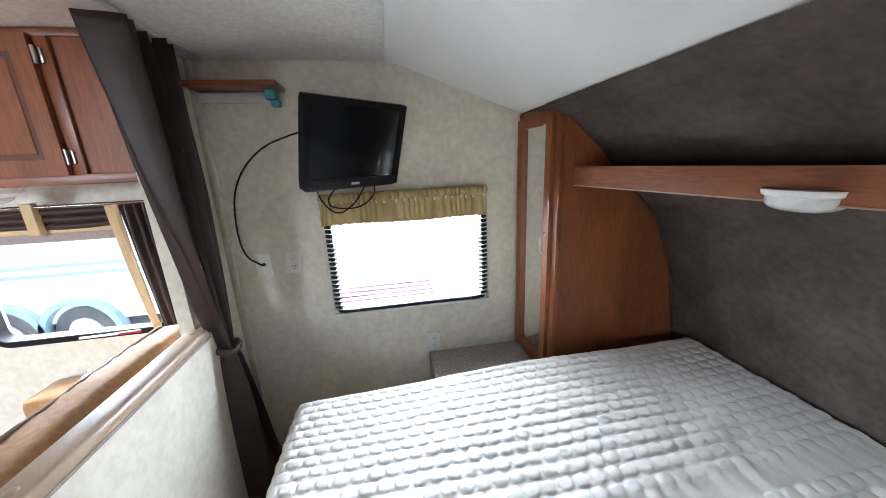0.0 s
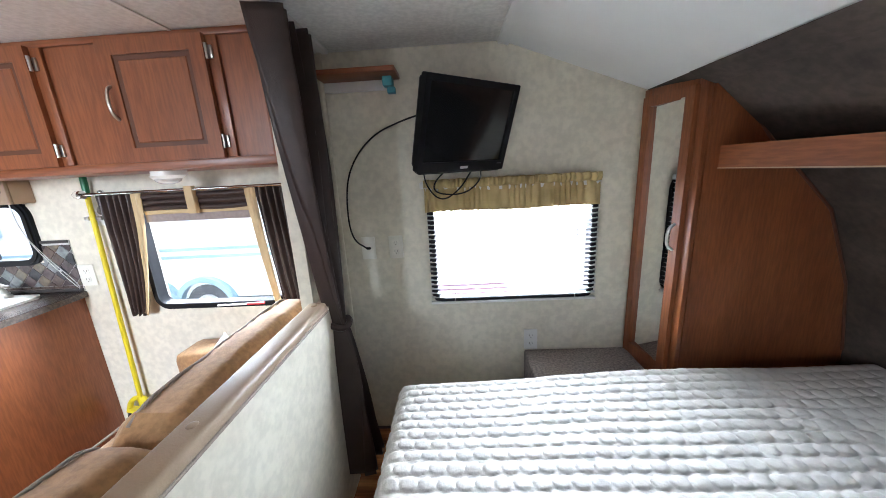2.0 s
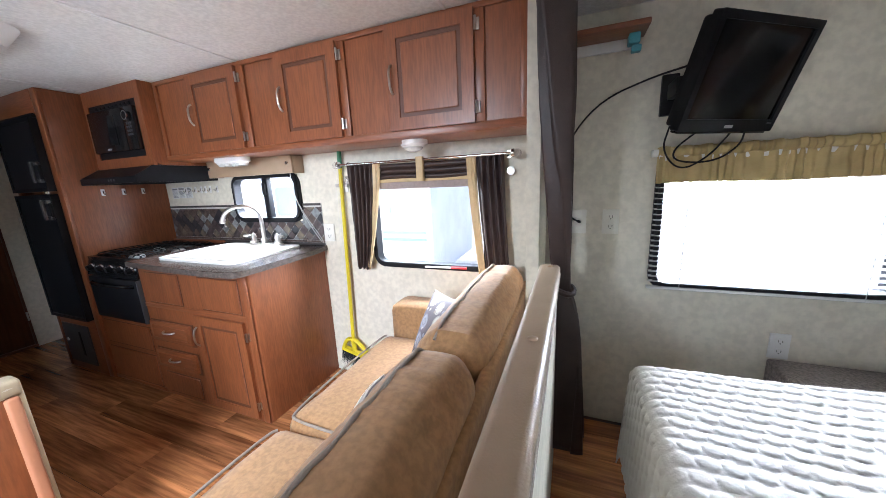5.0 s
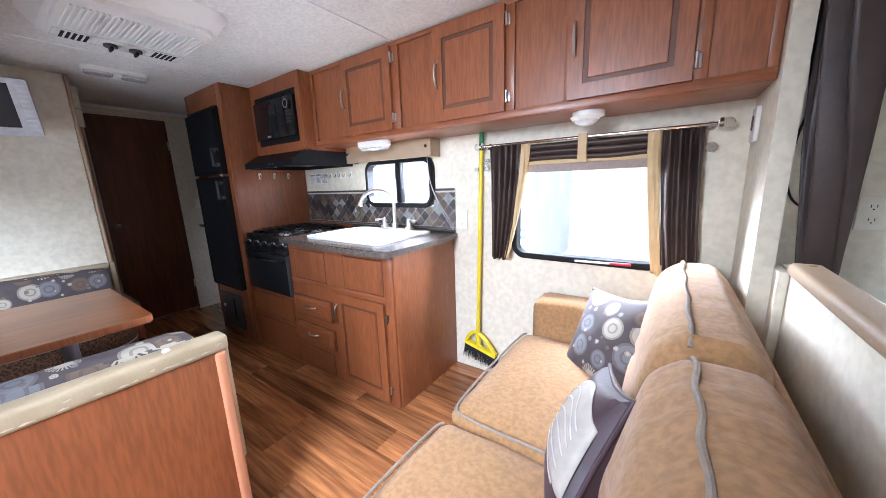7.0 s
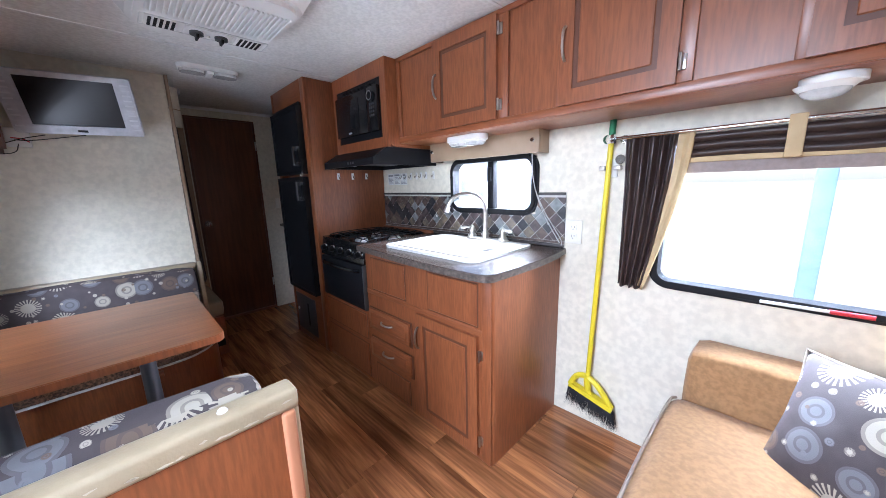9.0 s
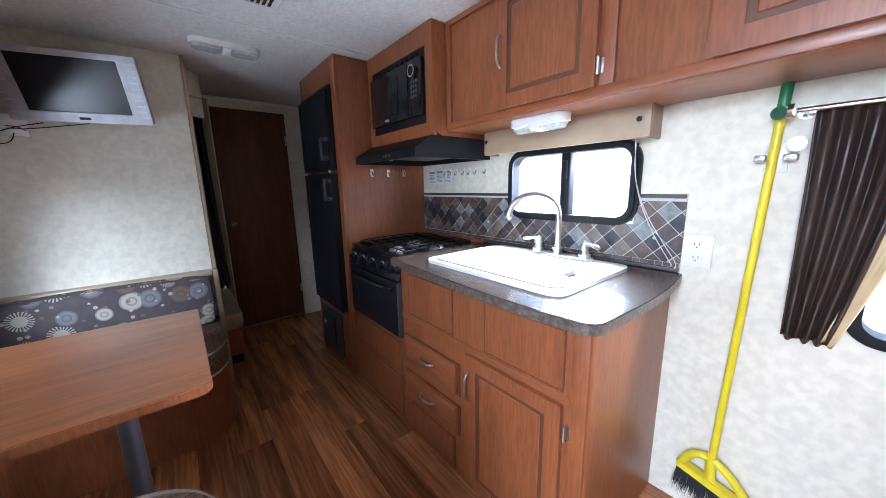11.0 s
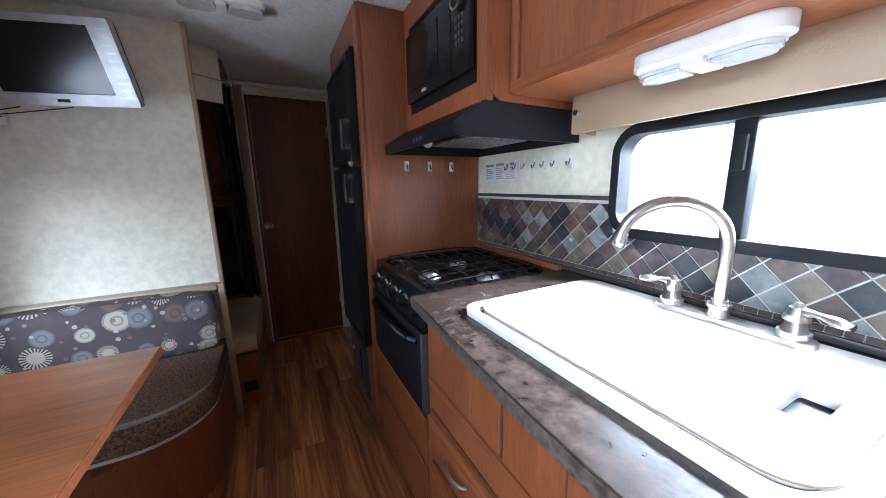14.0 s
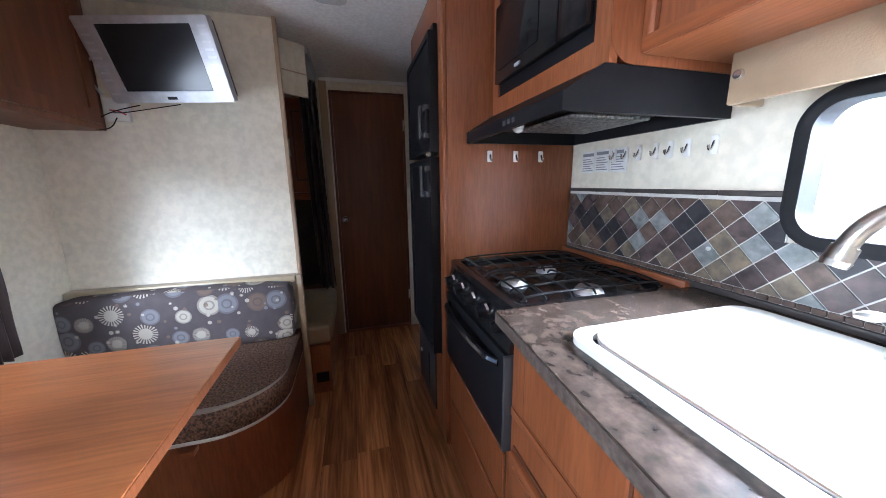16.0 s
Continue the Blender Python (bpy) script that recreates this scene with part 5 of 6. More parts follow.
part("spout_tip", join(rod((-1.928, 1.723, 1.122), (-1.933, 1.718, 1.098), 0.0150, 16, 0.0165), rod((-1.9325, 1.7185, 1.101), (-1.9345, 1.7165, 1.092), 0.0175, 16, 0.0150)), nickel, fa)
for x, s in ((-1.892, -1), (-1.674, 1)):
    tp_ = part("tap", join(rod((x, FA, 0.937), (x, FA, 0.950), 0.025, 20), rod((x, FA, 0.950), (x, FA, 0.972), 0.021, 20, 0.0125), rod((x, FA, 0.972), (x, FA, 0.982), 0.020, 20, 0.0185), rod((x, FA, 0.982), (x, FA, 0.997), 0.017, 20, 0.013), rod((x, FA, 0.997), (x, FA, 1.006), 0.010, 16, 0.005)), nickel, fa)
    part("lever", tube([(x, FA, 0.986), (x + s * 0.02, FA - 0.004, 0.993), (x + s * 0.05, FA - 0.012, 0.989), (x + s * 0.072, FA - 0.017, 0.986)], lambda t: 0.006 + 0.004 * math.sin(t * 7) ** 2), nickel, tp_)

kv = thing("window_valance", (-1.87, 1.92, 1.38), "padded tan box valance with chrome buttons", "valance")
part("front", block((-2.245, 1.895, 1.385), (-1.475, 1.91, 1.508), 0.005), beige_vinyl, kv)
part("return", block((-1.49, 1.911, 1.385), (-1.475, 1.998, 1.508), 0.004), beige_vinyl, kv)
part("return", block((-2.245, 1.911, 1.385), (-2.23, 1.998, 1.508), 0.004), beige_vinyl, kv)
for x in (-2.225, -1.51):
    part("button", rod((x, 1.897, 1.447), (x, 1.888, 1.447), 0.013, 18, 0.009), chrome, kv, "chrome screw cap")
part("pull_cord", tube([(-1.53, 1.93, 1.384), (-1.528, 1.935, 1.25), (-1.49, 1.965, 1.12), (-1.42, 1.985, 1.0), (-1.38, 1.985, 0.945), (-1.385, 1.985, 0.925)], 0.0018, 6), pull_grey, kv, "white pull cord")
part("pull_cord", tube([(-1.532, 1.93, 1.384), (-1.525, 1.94, 1.22), (-1.47, 1.97, 1.06), (-1.395, 1.988, 0.935)], 0.0018, 6), pull_grey, kv, "white pull cord")
wall_plate("wall_outlet", -1.329, NORTH, 0.94, 0.085, 0.115, "ivory safety outlet beside the countertop", 2)
sw = thing("wall_control", (0.0, 1.99, 1.34), "white wall control with a rocker", "switch")
part("case", block((-0.046, 1.86, 1.33), (-0.0305, 1.93, 1.45), 0.005), white_plastic, sw)
part("rocker", block((-0.05, 1.88, 1.37), (-0.0455, 1.895, 1.42), 0.002), grey_plastic, sw)

l1 = thing("galley_lamp", (-1.84, 1.79, 1.45), "long white pill-shaped lamp under the overhead cabinet, off", "ceiling light", group="surface lamps")
lamp_base = outline(rounded(-1.968, 1.742, -1.712, 1.838, 0.047, 10), (1.458, 1.4945), 2)
bmesh.ops.bevel(lamp_base, geom=[e for e in lamp_base.edges if all(v.co.z < 1.47 for v in e.verts)], offset=0.010, segments=3, affect="EDGES")
part("base", lamp_base, white_plastic, l1)
for a, b, rr in ((-1.955, -1.862, (0.036, 0.008, 0.008, 0.036)), (-1.818, -1.725, (0.008, 0.036, 0.036, 0.008))):
    ln_ = outline(rounded(a, 1.754, b, 1.826, rr, 8), (1.444, 1.4575), 2)
    bmesh.ops.bevel(ln_, geom=[e for e in ln_.edges if all(v.co.z < 1.45 for v in e.verts)], offset=0.006, segments=2, affect="EDGES")
    part("lens", ln_, lens_plastic, l1, "ribbed clear lens")
part("bridge", block((-1.86, 1.75, 1.445), (-1.82, 1.83, 1.459), 0.004), white_plastic, l1)
bm_r = join(rod((-0.575, 1.79, 1.494), (-0.575, 1.79, 1.475), 0.062, 30), rod((-0.585, 1.79, 1.475), (-0.585, 1.79, 1.462), 0.062, 30, 0.05))
l2 = thing("puck_lamp", (-0.585, 1.79, 1.45), "round white lamp under the overhead cabinet, off", "ceiling light", group="surface lamps")
part("base", bm_r, white_plastic, l2)
lb = bmesh.new()
bmesh.ops.create_uvsphere(lb, u_segments=24, v_segments=12, radius=0.048)
part("lens", moved(lb, Matrix.Translation((-0.585, 1.79, 1.463)) @ Matrix.Diagonal((1, 1, 0.5, 1))), lens_plastic, l2, "frosted dome lens")

# broom
br = thing("broom", (-1.19, 1.95, 0.07), "yellow angled broom hanging on the wall by its handle", "broom")
part("handle", rod((-1.202, 1.955, 0.27), (-1.173, 1.972, 1.41), 0.0115, 14), yellow, br)
part("grip", rod((-1.173, 1.972, 1.40), (-1.17, 1.9735, 1.50), 0.0135, 14), green, br, "green plastic end")
part("head", join(tube([(-1.288, 1.955, 0.205), (-1.26, 1.955, 0.265), (-1.21, 1.955, 0.285), (-1.15, 1.955, 0.25), (-1.085, 1.955, 0.165)], 0.014, 8),
                  outline([(-1.295, 0.197), (-1.08, 0.142), (-1.075, 0.167), (-1.285, 0.217)], (1.938, 1.972), 1), rod((-1.206, 1.955, 0.29), (-1.198, 1.956, 0.20), 0.016, 12), rod((-1.202, 1.955, 0.21), (-1.16, 1.955, 0.17), 0.010, 10)), yellow, br, "yellow plastic frame")
rng = random.Random(5)
bmb = bmesh.new()
for k in range(520):
    u = rng.random()
    x, z = -1.292 + 0.215 * u, 0.202 - 0.055 * u
    y = 1.955 + rng.uniform(-0.016, 0.016)
    e = Vector((x + rng.uniform(-0.012, 0.02) + (u - 0.5) * 0.035, y + rng.uniform(-0.02, 0.02), z - 0.105 - rng.uniform(-0.012, 0.012)))
    w = 0.0016
    vs = [bmb.verts.new((x - w, y, z)), bmb.verts.new((x + w, y, z)), bmb.verts.new((x, y + w * 1.5, z)), bmb.verts.new(e)]
    for f in ((0, 1, 3), (1, 2, 3), (2, 0, 3)):
        bmb.faces.new([vs[i] for i in f])
part("bristles", bmb, bristle_mat, br, "black bristles")
hg = thing("broom_clip", (-1.175, 1.99, 1.27), "white wall clip that holds the broom", "hook")
part("plate", block((-1.195, NORTH - 0.006, 1.255), (-1.145, NORTH - 0.0002, 1.335), 0.003), white_plastic, hg)
part("jaw", block((-1.215, 1.96, 1.285), (-1.19, 1.993, 1.305), 0.004), nickel, hg, "metal jaw")
part("jaw", block((-1.155, 1.96, 1.285), (-1.125, 1.993, 1.305), 0.004), nickel, hg, "metal jaw")

# ---- ceiling fittings ----
ac = thing("air_conditioner", (-2.2, 0.78, 1.9), "white ceiling air conditioner cover with louvres and knobs", "air conditioner")
bma = outline(rounded(-2.56, 0.50, -1.90, 1.08, 0.12, 8), (1.885, CEIL - 0.001), 2)
for v in bma.verts:
    if v.co.z < 1.93:
        v.co.x, v.co.y = -2.23 + (v.co.x + 2.23) * 0.86, 0.79 + (v.co.y - 0.79) * 0.86
bmesh.ops.bevel(bma, geom=[e for e in bma.edges if all(v.co.z < 1.93 for v in e.verts)], offset=0.02, segments=4, affect="EDGES")
part("cover", bma, white_plastic, ac)
part("panel_line", ring(rounded(-2.44, 0.575, -2.33, 1.01, 0.01, 3), rounded(-2.437, 0.578, -2.333, 1.007, 0.01, 3), (1.882, 1.8855), 2), pull_grey, ac)
for k in range(26):
    y = 0.585 + k * 0.0165
    part("louvre", block((-2.29, y, 1.879), (-2.05, y + 0.009, 1.886), 0.001), white_plastic, ac)
for y0 in (0.60, 0.90):
    part("vent_frame", block((-2.432, y0 - 0.010, 1.8815), (-2.338, y0 + 0.092, 1.8853), 0.002), white_plastic, ac)
    for k in range(5):
        for j in range(3):
            part("vent_slot", block((-2.426 + j * 0.029, y0 + k * 0.018, 1.8795), (-2.402 + j * 0.029, y0 + k * 0.018 + 0.010, 1.8835)), rubber, ac)
part("control_recess", block((-2.432, 0.712, 1.8825), (-2.345, 0.878, 1.8853), 0.003), white_plastic, ac)
for y in (0.752, 0.838):
    kb2 = part("knob", rod((-2.39, y, 1.882), (-2.39, y, 1.872), 0.024, 20), grey_plastic, ac)
    part("grip", block((-2.413, y - 0.005, 1.856), (-2.367, y + 0.005, 1.872), 0.003), rubber, kb2)
part("pilot", rod((-2.405, 0.795, 1.884), (-2.405, 0.795, 1.877), 0.006, 10), ivory, ac)
cl = thing("ceiling_lamp", (-3.15, 0.93, 1.93), "white double ceiling lamp with clear lenses, off", "ceiling light", group="surface lamps")
part("base", outline(rounded(-3.20, 0.775, -3.10, 1.085, 0.045, 8), (1.945, CEIL - 0.0006), 2), white_plastic, cl)
for y0, y1 in ((0.785, 0.91), (0.95, 1.075)):
    part("lens", outline(rounded(-3.19, y0, -3.11, y1, 0.035, 6), (1.93, 1.9448), 2), lens_plastic, cl, "ribbed clear lens")
part("bridge", block((-3.195, 0.912, 1.928), (-3.105, 0.948, 1.945), 0.005), white_plastic, cl)

# ---- dinette ----
hp = thing("booth_end_panel", (-1.42, 0.22, 0.0), "cherry wood booth end with a worn tan vinyl cap", "partition")
part("panel", block((-1.445, SOUTH + 0.002, 0.0), (-1.41, 0.635, 0.735), 0.002), wood, hp)
part("top_cap", block((-1.47, SOUTH + 0.002, 0.722), (-1.4, 0.655, 0.775), 0.013, 3), worn_vinyl, hp, "worn tan vinyl cap")
part("side_cap", block((-1.47, 0.636, 0.30), (-1.425, 0.660, 0.735), 0.009, 3), worn_vinyl, hp, "worn tan vinyl edge")
part("edge_mould", block((-1.424, 0.612, 0.004), (-1.398, 0.644, 0.722), 0.010, 3), material("salmon_moulding", (0.46, 0.20, 0.105), 0.3, spots=(0.40, 0.17, 0.09), scale=9, bump=0.03), hp, "rounded salmon edge moulding")
part("button", rod((-1.433, 0.505, 0.772), (-1.433, 0.505, 0.781), 0.012, 16, 0.008), white_plastic, hp, "white screw cap")
rw = random.Random(8)
for k in range(26):
    y = -0.15 + 0.03 * k + rw.uniform(-0.015, 0.015)
    z = 0.733 + rw.uniform(0, 0.006) + (0.012 if k % 5 == 0 else 0)
    part("worn_patch", outline([(y, z), (y + rw.uniform(0.004, 0.012), z - rw.uniform(0.001, 0.003)), (y + rw.uniform(0.014, 0.03), z + rw.uniform(-0.001, 0.002)), (y + 0.01, z + rw.uniform(0.002, 0.005))], (-1.4005, -1.3992), 0), cracked_mat, hp, "cracked patch showing pale backing")


def bench(name, x_back, sgn, label):
    """A booth bench; sgn: the way that the sitter faces along x."""
    X = lambda d: x_back + sgn * d
    t = thing(name, (X(0.3), 0.25, 0.0), label, "bench", group="dinette benches")
    def rect(d0, d1, r):
        lo, hi = sorted((X(d0), X(d1)))
        rs = (0, 0, r, 0) if sgn > 0 else (0, 0, 0, r)
        return rounded(lo, SOUTH + 0.003, hi, 0.735 if sgn > 0 else 0.62, rs, 10)
    part("base", outline(rect(0.0, 0.585, 0.22), (0.0, 0.335), 2), wood, t)
    part("seat_cushion", outline(rect(0.0, 0.62, 0.24), (0.345, 0.45), 2), tweed, t, "brown tweed seat cushion")
    part("seat_welt", ring(rect(0.0, 0.625, 0.245), rect(0.0, 0.605, 0.225), (0.446, 0.455), 2), piping_mat, t)
    part("seat_trim", ring(rect(0.0, 0.625, 0.245), rect(0.0, 0.60, 0.22), (0.334, 0.3445), 2), pull_grey, t, "pale strip under the cushion")
    part("back_cushion", uv_box(cushion((min(X(0.012), X(0.13)), SOUTH + 0.004, 0.455), (max(X(0.012), X(0.13)), 0.715 if sgn > 0 else 0.60, 0.745 if sgn > 0 else 0.775), 0.012, 0.03, 14, 0.003, x_back)), flower_dark, t, "dark floral back cushion")
    return t


bench("dinette_bench", -3.444, 1, "booth bench with floral back and brown tweed seat")
bench("dinette_bench", -1.473, -1, "booth bench with floral back behind the wood end panel")
structure("booth_back_trim", join(block((-3.452, SOUTH + 0.003, 0.735), (-3.39, 0.735, 0.765), 0.006), block((-3.44, 0.737, 0.0), (-3.40, 0.765, 0.765), 0.006)), worn_vinyl, "tan vinyl trim round the bench back", "trim")
lt = thing("bench_latch", (-2.83, 0.42, 0.29), "small wood turn catch on the bench front", "latch")
part("body", block((-2.862, 0.40, 0.285), (-2.82, 0.45, 0.305), 0.003), wood_y, lt)
tb = thing("dinette_table", (-2.46, 0.2, 0.0), "orange-brown wood laminate table on two steel posts", "table")
part("tabletop", outline(rounded(-2.85, SOUTH + 0.03, -2.09, 0.632, (0, 0.04, 0.04, 0), 6)[::1], (0.672, 0.702), 2), table_wood, tb)
part("table_edge", ring(rounded(-2.853, SOUTH + 0.03, -2.087, 0.635, (0.001, 0.042, 0.042, 0.001), 6), rounded(-2.848, SOUTH + 0.035, -2.092, 0.630, (0.001, 0.04, 0.04, 0.001), 6), (0.674, 0.699), 2), wood, tb)
for y in (0.40, 0.02):
    part("leg", rod((-2.42, y, 0.0), (-2.42, y, 0.671), 0.03, 24, 0.026), steel_tube, tb, "steel post")
    part("floor_flange", rod((-2.42, y, 0.0), (-2.42, y, 0.012), 0.07, 28, 0.055), steel_tube, tb)

oc = thing("dinette_cabinet", (-2.9, -0.08, 1.45), "dark cherry overhead cabinet above the dinette", "cabinet")
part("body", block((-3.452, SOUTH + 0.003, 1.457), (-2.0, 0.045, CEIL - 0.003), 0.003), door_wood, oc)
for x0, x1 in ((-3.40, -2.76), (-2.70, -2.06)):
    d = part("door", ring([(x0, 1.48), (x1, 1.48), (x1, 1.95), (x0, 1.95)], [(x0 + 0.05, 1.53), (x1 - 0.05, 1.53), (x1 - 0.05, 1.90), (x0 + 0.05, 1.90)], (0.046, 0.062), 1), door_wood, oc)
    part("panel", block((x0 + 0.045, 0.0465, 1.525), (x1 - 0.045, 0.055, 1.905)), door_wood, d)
dc = thing("window_curtain", (-3.2, SOUTH + 0.04, 0.6), "dark brown curtain at the dinette window", "curtain")
part("cloth", pleats(-3.12, -2.92, SOUTH + 0.045, 0.62, 1.42, 5, 0.014, 0.0, 0.9), curtain_mat, dc, thick=0.003)

tv2, m2 = flat_tv("wall_television", (-3.330, 0.335, 1.715), 0.505, 0.304, 90 - 14.5, 23, silver, 0.026, "silver flat television tilted down on the partition", 0.045, lcd_mat)
part("mount", join(block((-3.453, 0.28, 1.70), (-3.43, 0.38, 1.82), 0.003), block((-3.44, 0.31, 1.73), (-3.34, 0.35, 1.77), 0.003)), grey_plastic, tv2)
for s in (-1, 1):
    for k in range(10):
        part("speaker_slot", moved(block((s * 0.225 - 0.018, -0.0206, -0.12 + k * 0.026), (s * 0.225 + 0.018, -0.0199, -0.112 + k * 0.026)), m2), aluminium, tv2)
jb = thing("junction_box", (-3.45, 0.10, 1.50), "white cable box on the partition with coloured leads", "outlet")
part("plate", block((-3.4535, 0.06, 1.495), (-3.43, 0.145, 1.59), 0.004), white_plastic, jb)
part("lead", tube([(-3.43, 0.09, 1.53), (-3.40, 0.14, 1.525), (-3.40, 0.24, 1.545), (-3.41, 0.35, 1.57)], 0.0021), rubber, jb, "black lead")
part("lead", tube([(-3.43, 0.10, 1.51), (-3.40, 0.09, 1.46), (-3.41, 0.02, 1.455), (-3.42, 0.0, 1.48), (-3.40, 0.10, 1.53), (-3.41, 0.2, 1.56)], 0.0021), rubber, jb, "black lead")
part("lead", tube([(-3.43, 0.08, 1.54), (-3.41, 0.12, 1.535), (-3.42, 0.14, 1.52)], 0.003), red, jb, "red lead")
part("lead", tube([(-3.44, 0.06, 1.60), (-3.42, 0.03, 1.66), (-3.41, 0.04, 1.72), (-3.40, 0.09, 1.74)], 0.005), pull_grey, jb, "white lead")

# ---- hall, bunk and bathroom door ----
bd = thing("door_1", (END, 1.2, 0.0), "closed dark brown wood bathroom door", "door", kind="structure")
part("leaf", block((END - 0.035, 0.945, 0.025), (END - 0.002, 1.458, 1.875), 0.003), door_wood, bd)
part("frame", join(block((END - 0.045, 0.926, 0.0), (END + 0.006, 0.944, 1.889), 0.003), block((END - 0.045, 1.459, 0.0), (END + 0.006, 1.474, 1.889), 0.003), block((END - 0.045, 0.944, 1.876), (END + 0.006, 1.459, 1.889), 0.003)), wood_edge, bd)
part("threshold", block((END - 0.045, 0.926, 0.0), (END + 0.01, 1.474, 0.022), 0.004), wood_y, bd)
kb = bmesh.new()
bmesh.ops.create_uvsphere(kb, u_segments=20, v_segments=12, radius=0.026)
h = part("door_handle", moved(kb, Matrix.Translation((END + 0.045, 0.985, 0.945))), chrome, bd, "round chrome knob")
part("rose", join(rod((END - 0.001, 0.985, 0.945), (END + 0.006, 0.985, 0.945), 0.03, 20), rod((END, 0.985, 0.945), (END + 0.03, 0.985, 0.945), 0.01, 12)), chrome, h)
part("hinge", rod((END + 0.006, 1.464, 1.62), (END + 0.006, 1.464, 1.70), 0.006, 10), nickel, bd)
part("hinge", rod((END + 0.006, 1.464, 0.25), (END + 0.006, 1.464, 0.33), 0.006, 10), nickel, bd)
structure("door_trim", block((END, 0.862, 0.0), (END + 0.012, 0.915, CEIL - 0.02), 0.003), beige_vinyl, "tan strip beside the bathroom door", "trim")
structure("ceiling_cove", block((END + 0.001, 0.87, 1.945), (END + 0.018, 1.998, CEIL - 0.001), 0.004), ceiling_white, "white cove strip over the door", "trim")
bk = thing("bunk_bed", (-4.0, 0.3, 0.0), "lower bunk with a tan mattress on a wood base", "bunk bed")
part("base", outline([(-4.79, SOUTH + 0.004), (-3.515, SOUTH + 0.004), (-3.515, 0.862), (-4.29, 0.862), (-4.29, 0.795), (-4.79, 0.795)], (0.0, 0.30), 2), wood, bk)
part("mattress", cushion((-4.29, SOUTH + 0.03, 0.302), (-3.515, 0.875, 0.425), 0.01, 0.03, 12, 0.004, 3), worn_vinyl, bk, "tan vinyl mattress")
ub = thing("bunk_cupboard", (-4.62, 0.67, 1.10), "cherry wood cupboard at the head of the bunk", "cabinet")
part("body", block((-4.798, 0.50, 1.16), (-4.47, 0.797, 1.86), 0.004), wood, ub)
part("ledge", block((-4.798, 0.48, 1.10), (-4.44, 0.798, 1.158), 0.012, 3), wood_y, ub, "rounded wood ledge")
cd = part("door", ring([(0.59, 1.20), (0.785, 1.20), (0.785, 1.82), (0.59, 1.82)], [(0.635, 1.25), (0.75, 1.25), (0.75, 1.77), (0.635, 1.77)], (-4.469, -4.452), 0), wood, ub)
part("moulding", ring([(0.632, 1.247), (0.753, 1.247), (0.753, 1.773), (0.632, 1.773)], [(0.648, 1.263), (0.737, 1.263), (0.737, 1.757), (0.648, 1.757)], (-4.468, -4.458), 0), wood_edge, cd, "dark groove")
part("panel", block((-4.469, 0.646, 1.261), (-4.456, 0.739, 1.759), 0.004, 1), wood, cd)
part("handle", tube([(-4.452, 0.612, 1.44), (-4.43, 0.612, 1.455), (-4.425, 0.612, 1.50), (-4.43, 0.612, 1.545), (-4.452, 0.612, 1.56)], 0.006), nickel, cd, "arched nickel pull")
bcu = thing("bunk_curtain", (-4.15, 0.80, 0.44), "dark brown curtain bunched at the bunk opening", "curtain")
part("cloth", pleats(0.745, 0.855, -4.16, 0.455, 1.90, 3, 0.035, 0.035, 0.9, axis=1), curtain_mat, bcu, thick=0.003)
part("track", outline([(-3.75, 0.846), (-3.75, 0.858), (-4.29, 0.858), (-4.29, 0.846)], (1.93, CEIL - 0.001), 2), aluminium, bcu, "metal track")
ps = thing("side_shelf", (-3.9, 1.7, 0.9), "small wall shelf between refrigerator and door", "shelf")
part("board", block((END + 0.001, 1.60, 0.86), (-4.05, 1.997, 0.885), 0.004), counter_mat, ps)
wp = thing("light_switch", (END, 1.62, 1.10), "white switch plate beside the bathroom door", "switch")
part("plate", block((END + 0.0003, 1.585, 1.05), (END + 0.006, 1.645, 1.15), 0.002), ivory, wp)
part("rocker", block((END + 0.006, 1.603, 1.085), (END + 0.010, 1.627, 1.115), 0.001), ivory, wp)
fp = thing("outlet_box", (-3.51, 0.81, 0.075), "small black outlet by the bunk base", "outlet")
part("plate", block((-3.5145, 0.775, 0.075), (-3.502, 0.845, 0.135), 0.003), rubber, fp)

# ---- slate tiles, lying diagonally ----
def clip(poly, x0, x1, z0, z1):
    for axis, lim, sg in ((0, x0, 1), (0, x1, -1), (1, z0, 1), (1, z1, -1)):
        out = []
        for p, q in zip(poly, poly[1:] + poly[:1]):
            ip, iq = (p[axis] - lim) * sg >= 0, (q[axis] - lim) * sg >= 0
            if ip:
                out.append(p)
            if ip != iq:
                t = (lim - p[axis]) / (q[axis] - p[axis])
                out.append((p[0] + t * (q[0] - p[0]), p[1] + t * (q[1] - p[1])))
        poly = out
        if not poly:
            return []
    return poly


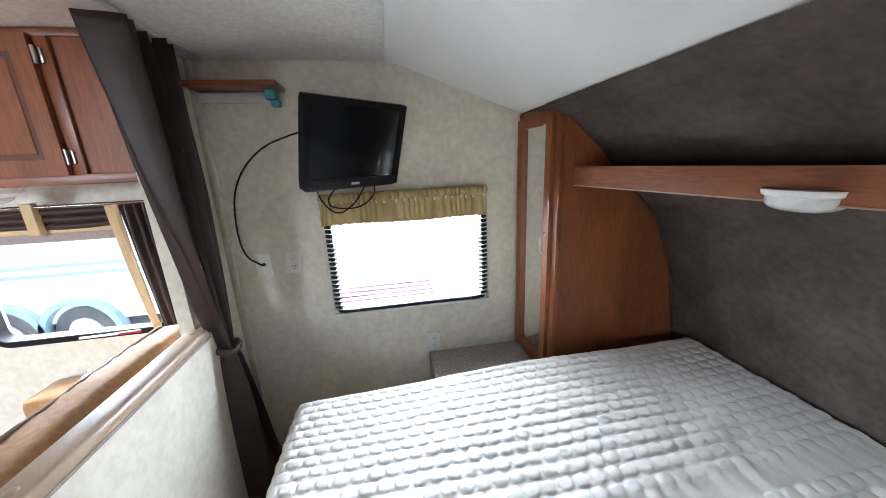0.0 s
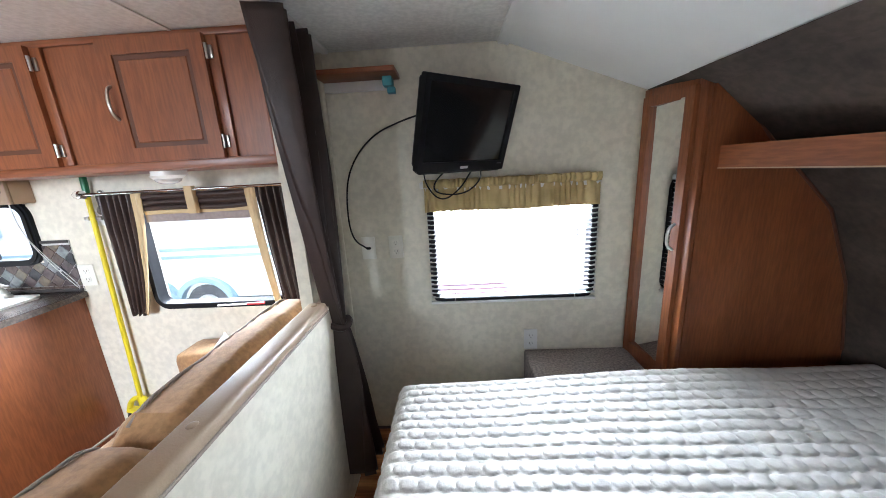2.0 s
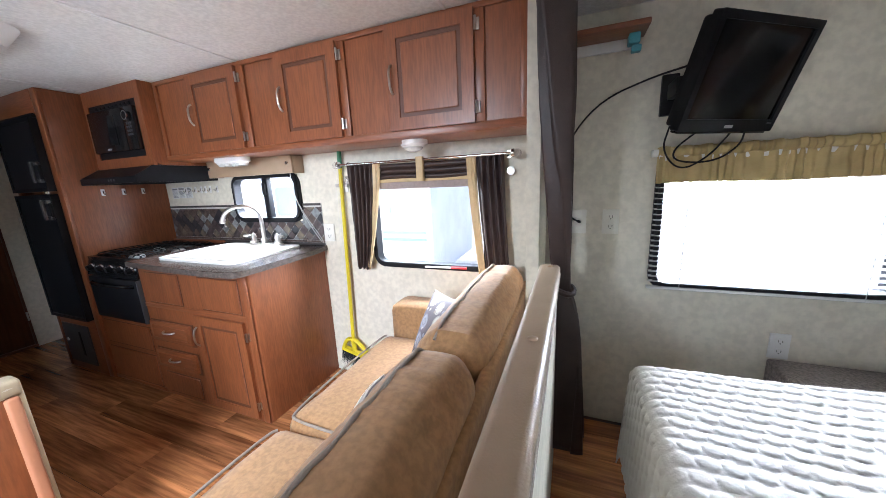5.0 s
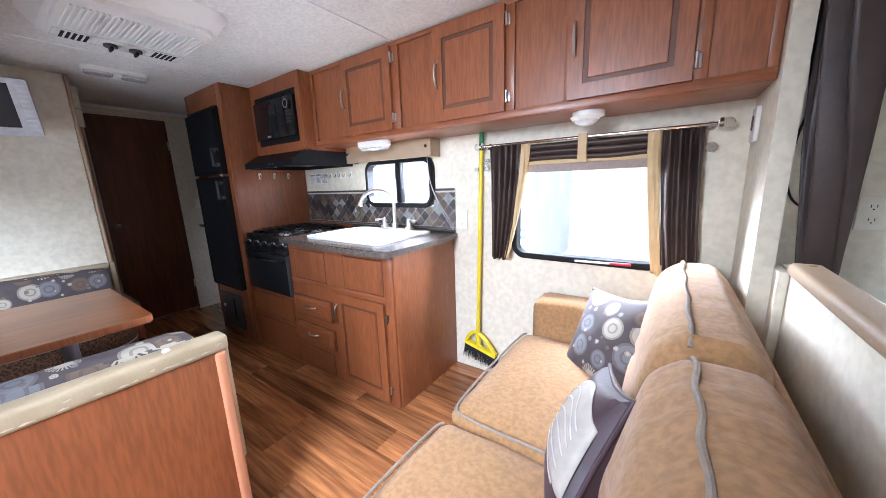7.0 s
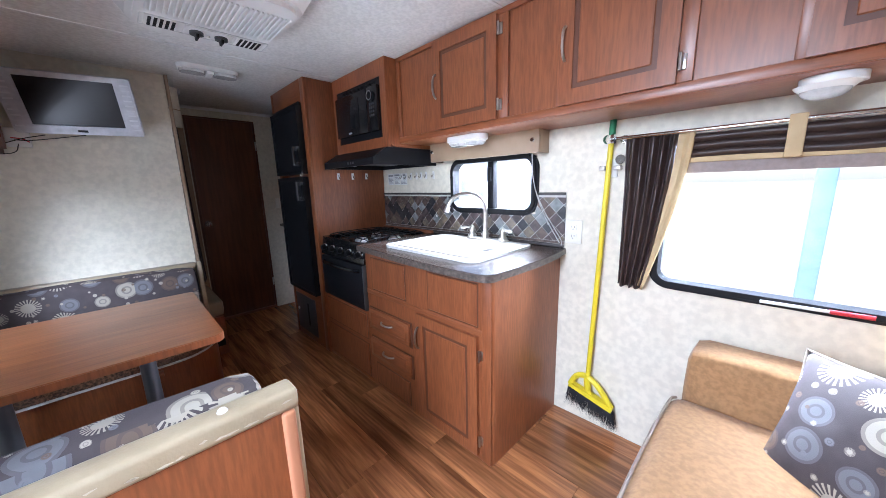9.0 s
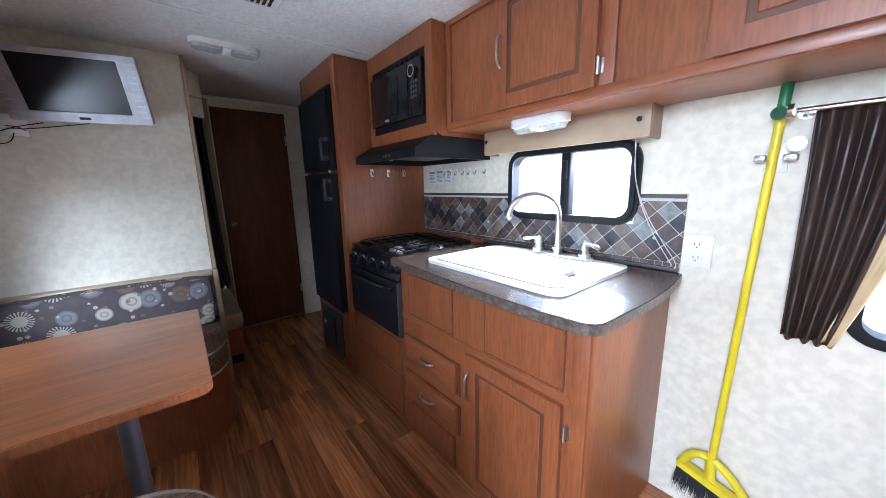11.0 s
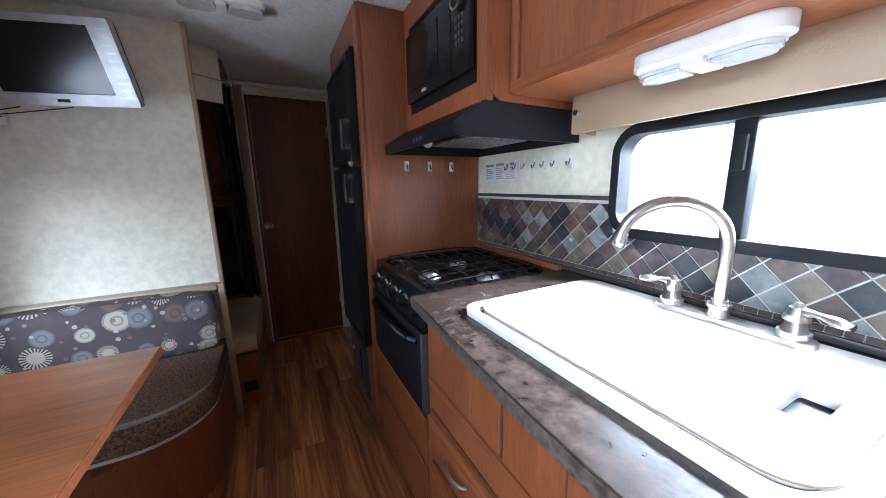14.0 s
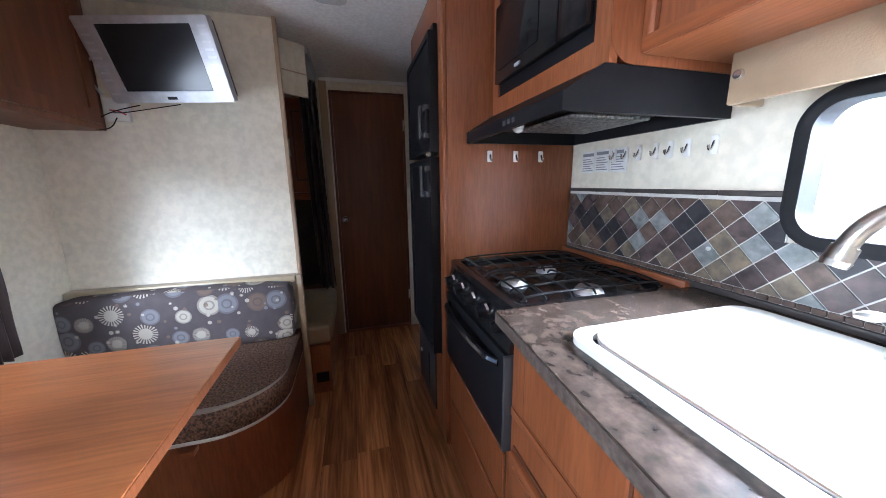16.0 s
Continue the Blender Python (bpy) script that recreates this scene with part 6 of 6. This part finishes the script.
splash = thing("backsplash", (-2.15, NORTH, 0.92), "diagonal slate tile backsplash in brown, black and grey", "backsplash")
TX0, TX1, TZ0, TZ1 = -2.924, -1.373, 0.945, 1.165
part("grout", join(block((TX0, NORTH - 0.005, 0.913), (TX1, NORTH - 0.0002, 1.074)), block((TX0, NORTH - 0.005, 1.074), (-2.14, NORTH - 0.0002, 1.19)), block((-1.54, NORTH - 0.005, 1.074), (TX1, NORTH - 0.0002, 1.19))), grout, splash, "pale grout")
rt = random.Random(11)
D = 0.0385
diam = []
for i in range(-1, 44):
    for j in range(-1, 8):
        cx, cz = TX0 + i * D, TZ0 - 0.01 + j * D
        if (i + j) % 2:
            continue
        poly = [(cx - D + 0.0026, cz), (cx, cz - D + 0.0026), (cx + D - 0.0026, cz), (cx, cz + D - 0.0026)]
        m_ = slate[rt.choices(range(5), (5, 4, 3, 3, 4))[0]]
        for r_ in ((TX0, TX1, TZ0, 1.074), (TX0, -2.142, 1.074, TZ1), (-1.538, TX1, 1.074, TZ1)):
            pc_ = clip(poly, *r_)
            if len(pc_) > 2:
                area = abs(sum(a[0] * b[1] - b[0] * a[1] for a, b in zip(pc_, pc_[1:] + pc_[:1]))) / 2
                if area > 2e-5:
                    part("tile", outline(pc_, (NORTH - 0.0085 - rt.uniform(0, 0.001), NORTH - 0.0045), 1), m_, splash)
for x0, x1, zz in [(TX0, -2.142, 1.168), (-1.538, TX1, 1.168)]:
    n_ = max(1, round((x1 - x0) / 0.15))
    for k in range(n_):
        part("border_tile", block((x0 + (x1 - x0) * k / n_, NORTH - 0.012, zz + 0.008), (x0 + (x1 - x0) * (k + 1) / n_ - 0.002, NORTH - 0.0045, zz + 0.022), 0.002, 1), border_mat, splash)
n_ = 60
for k in range(n_):
    x = TX0 + (TX1 - TX0) * k / n_
    part("edge_tile", block((x, NORTH - 0.011, 0.930), (x + (TX1 - TX0) / n_ - 0.0025, NORTH - 0.0045, 0.943), 0.001, 1), slate[0], splash)
part("base_strip", block((TX0, NORTH - 0.016, 0.9125), (TX1, NORTH - 0.0052, 0.9285), 0.002), border_mat, splash)
for x, z in ((-2.30, 1.03), (-1.46, 1.03)):
    part("anchor", rod((x, NORTH - 0.008, z), (x, NORTH - 0.014, z), 0.006, 10), lens_plastic, splash)

# ---- floor planks ----
rp = random.Random(21)
plank_cache = {}
W = 0.15
rows = int((NORTH - SOUTH) / W) + 1
for r in range(rows):
    y0 = SOUTH + r * W
    y1 = min(y0 + W, NORTH) - 0.0012
    x = -4.32 + rp.uniform(-0.8, 0)
    while x < 1.6:
        ln = rp.choice((0.6, 0.9, 1.2))
        a, b = max(x, -4.32), min(x + ln, 1.6)
        if b - a > 0.03:
            o = part("plank", block((a, y0, -0.0038), (b - 0.0012, y1, 0.0), 0.0006, 1), plank_mat, floor)
        x += ln
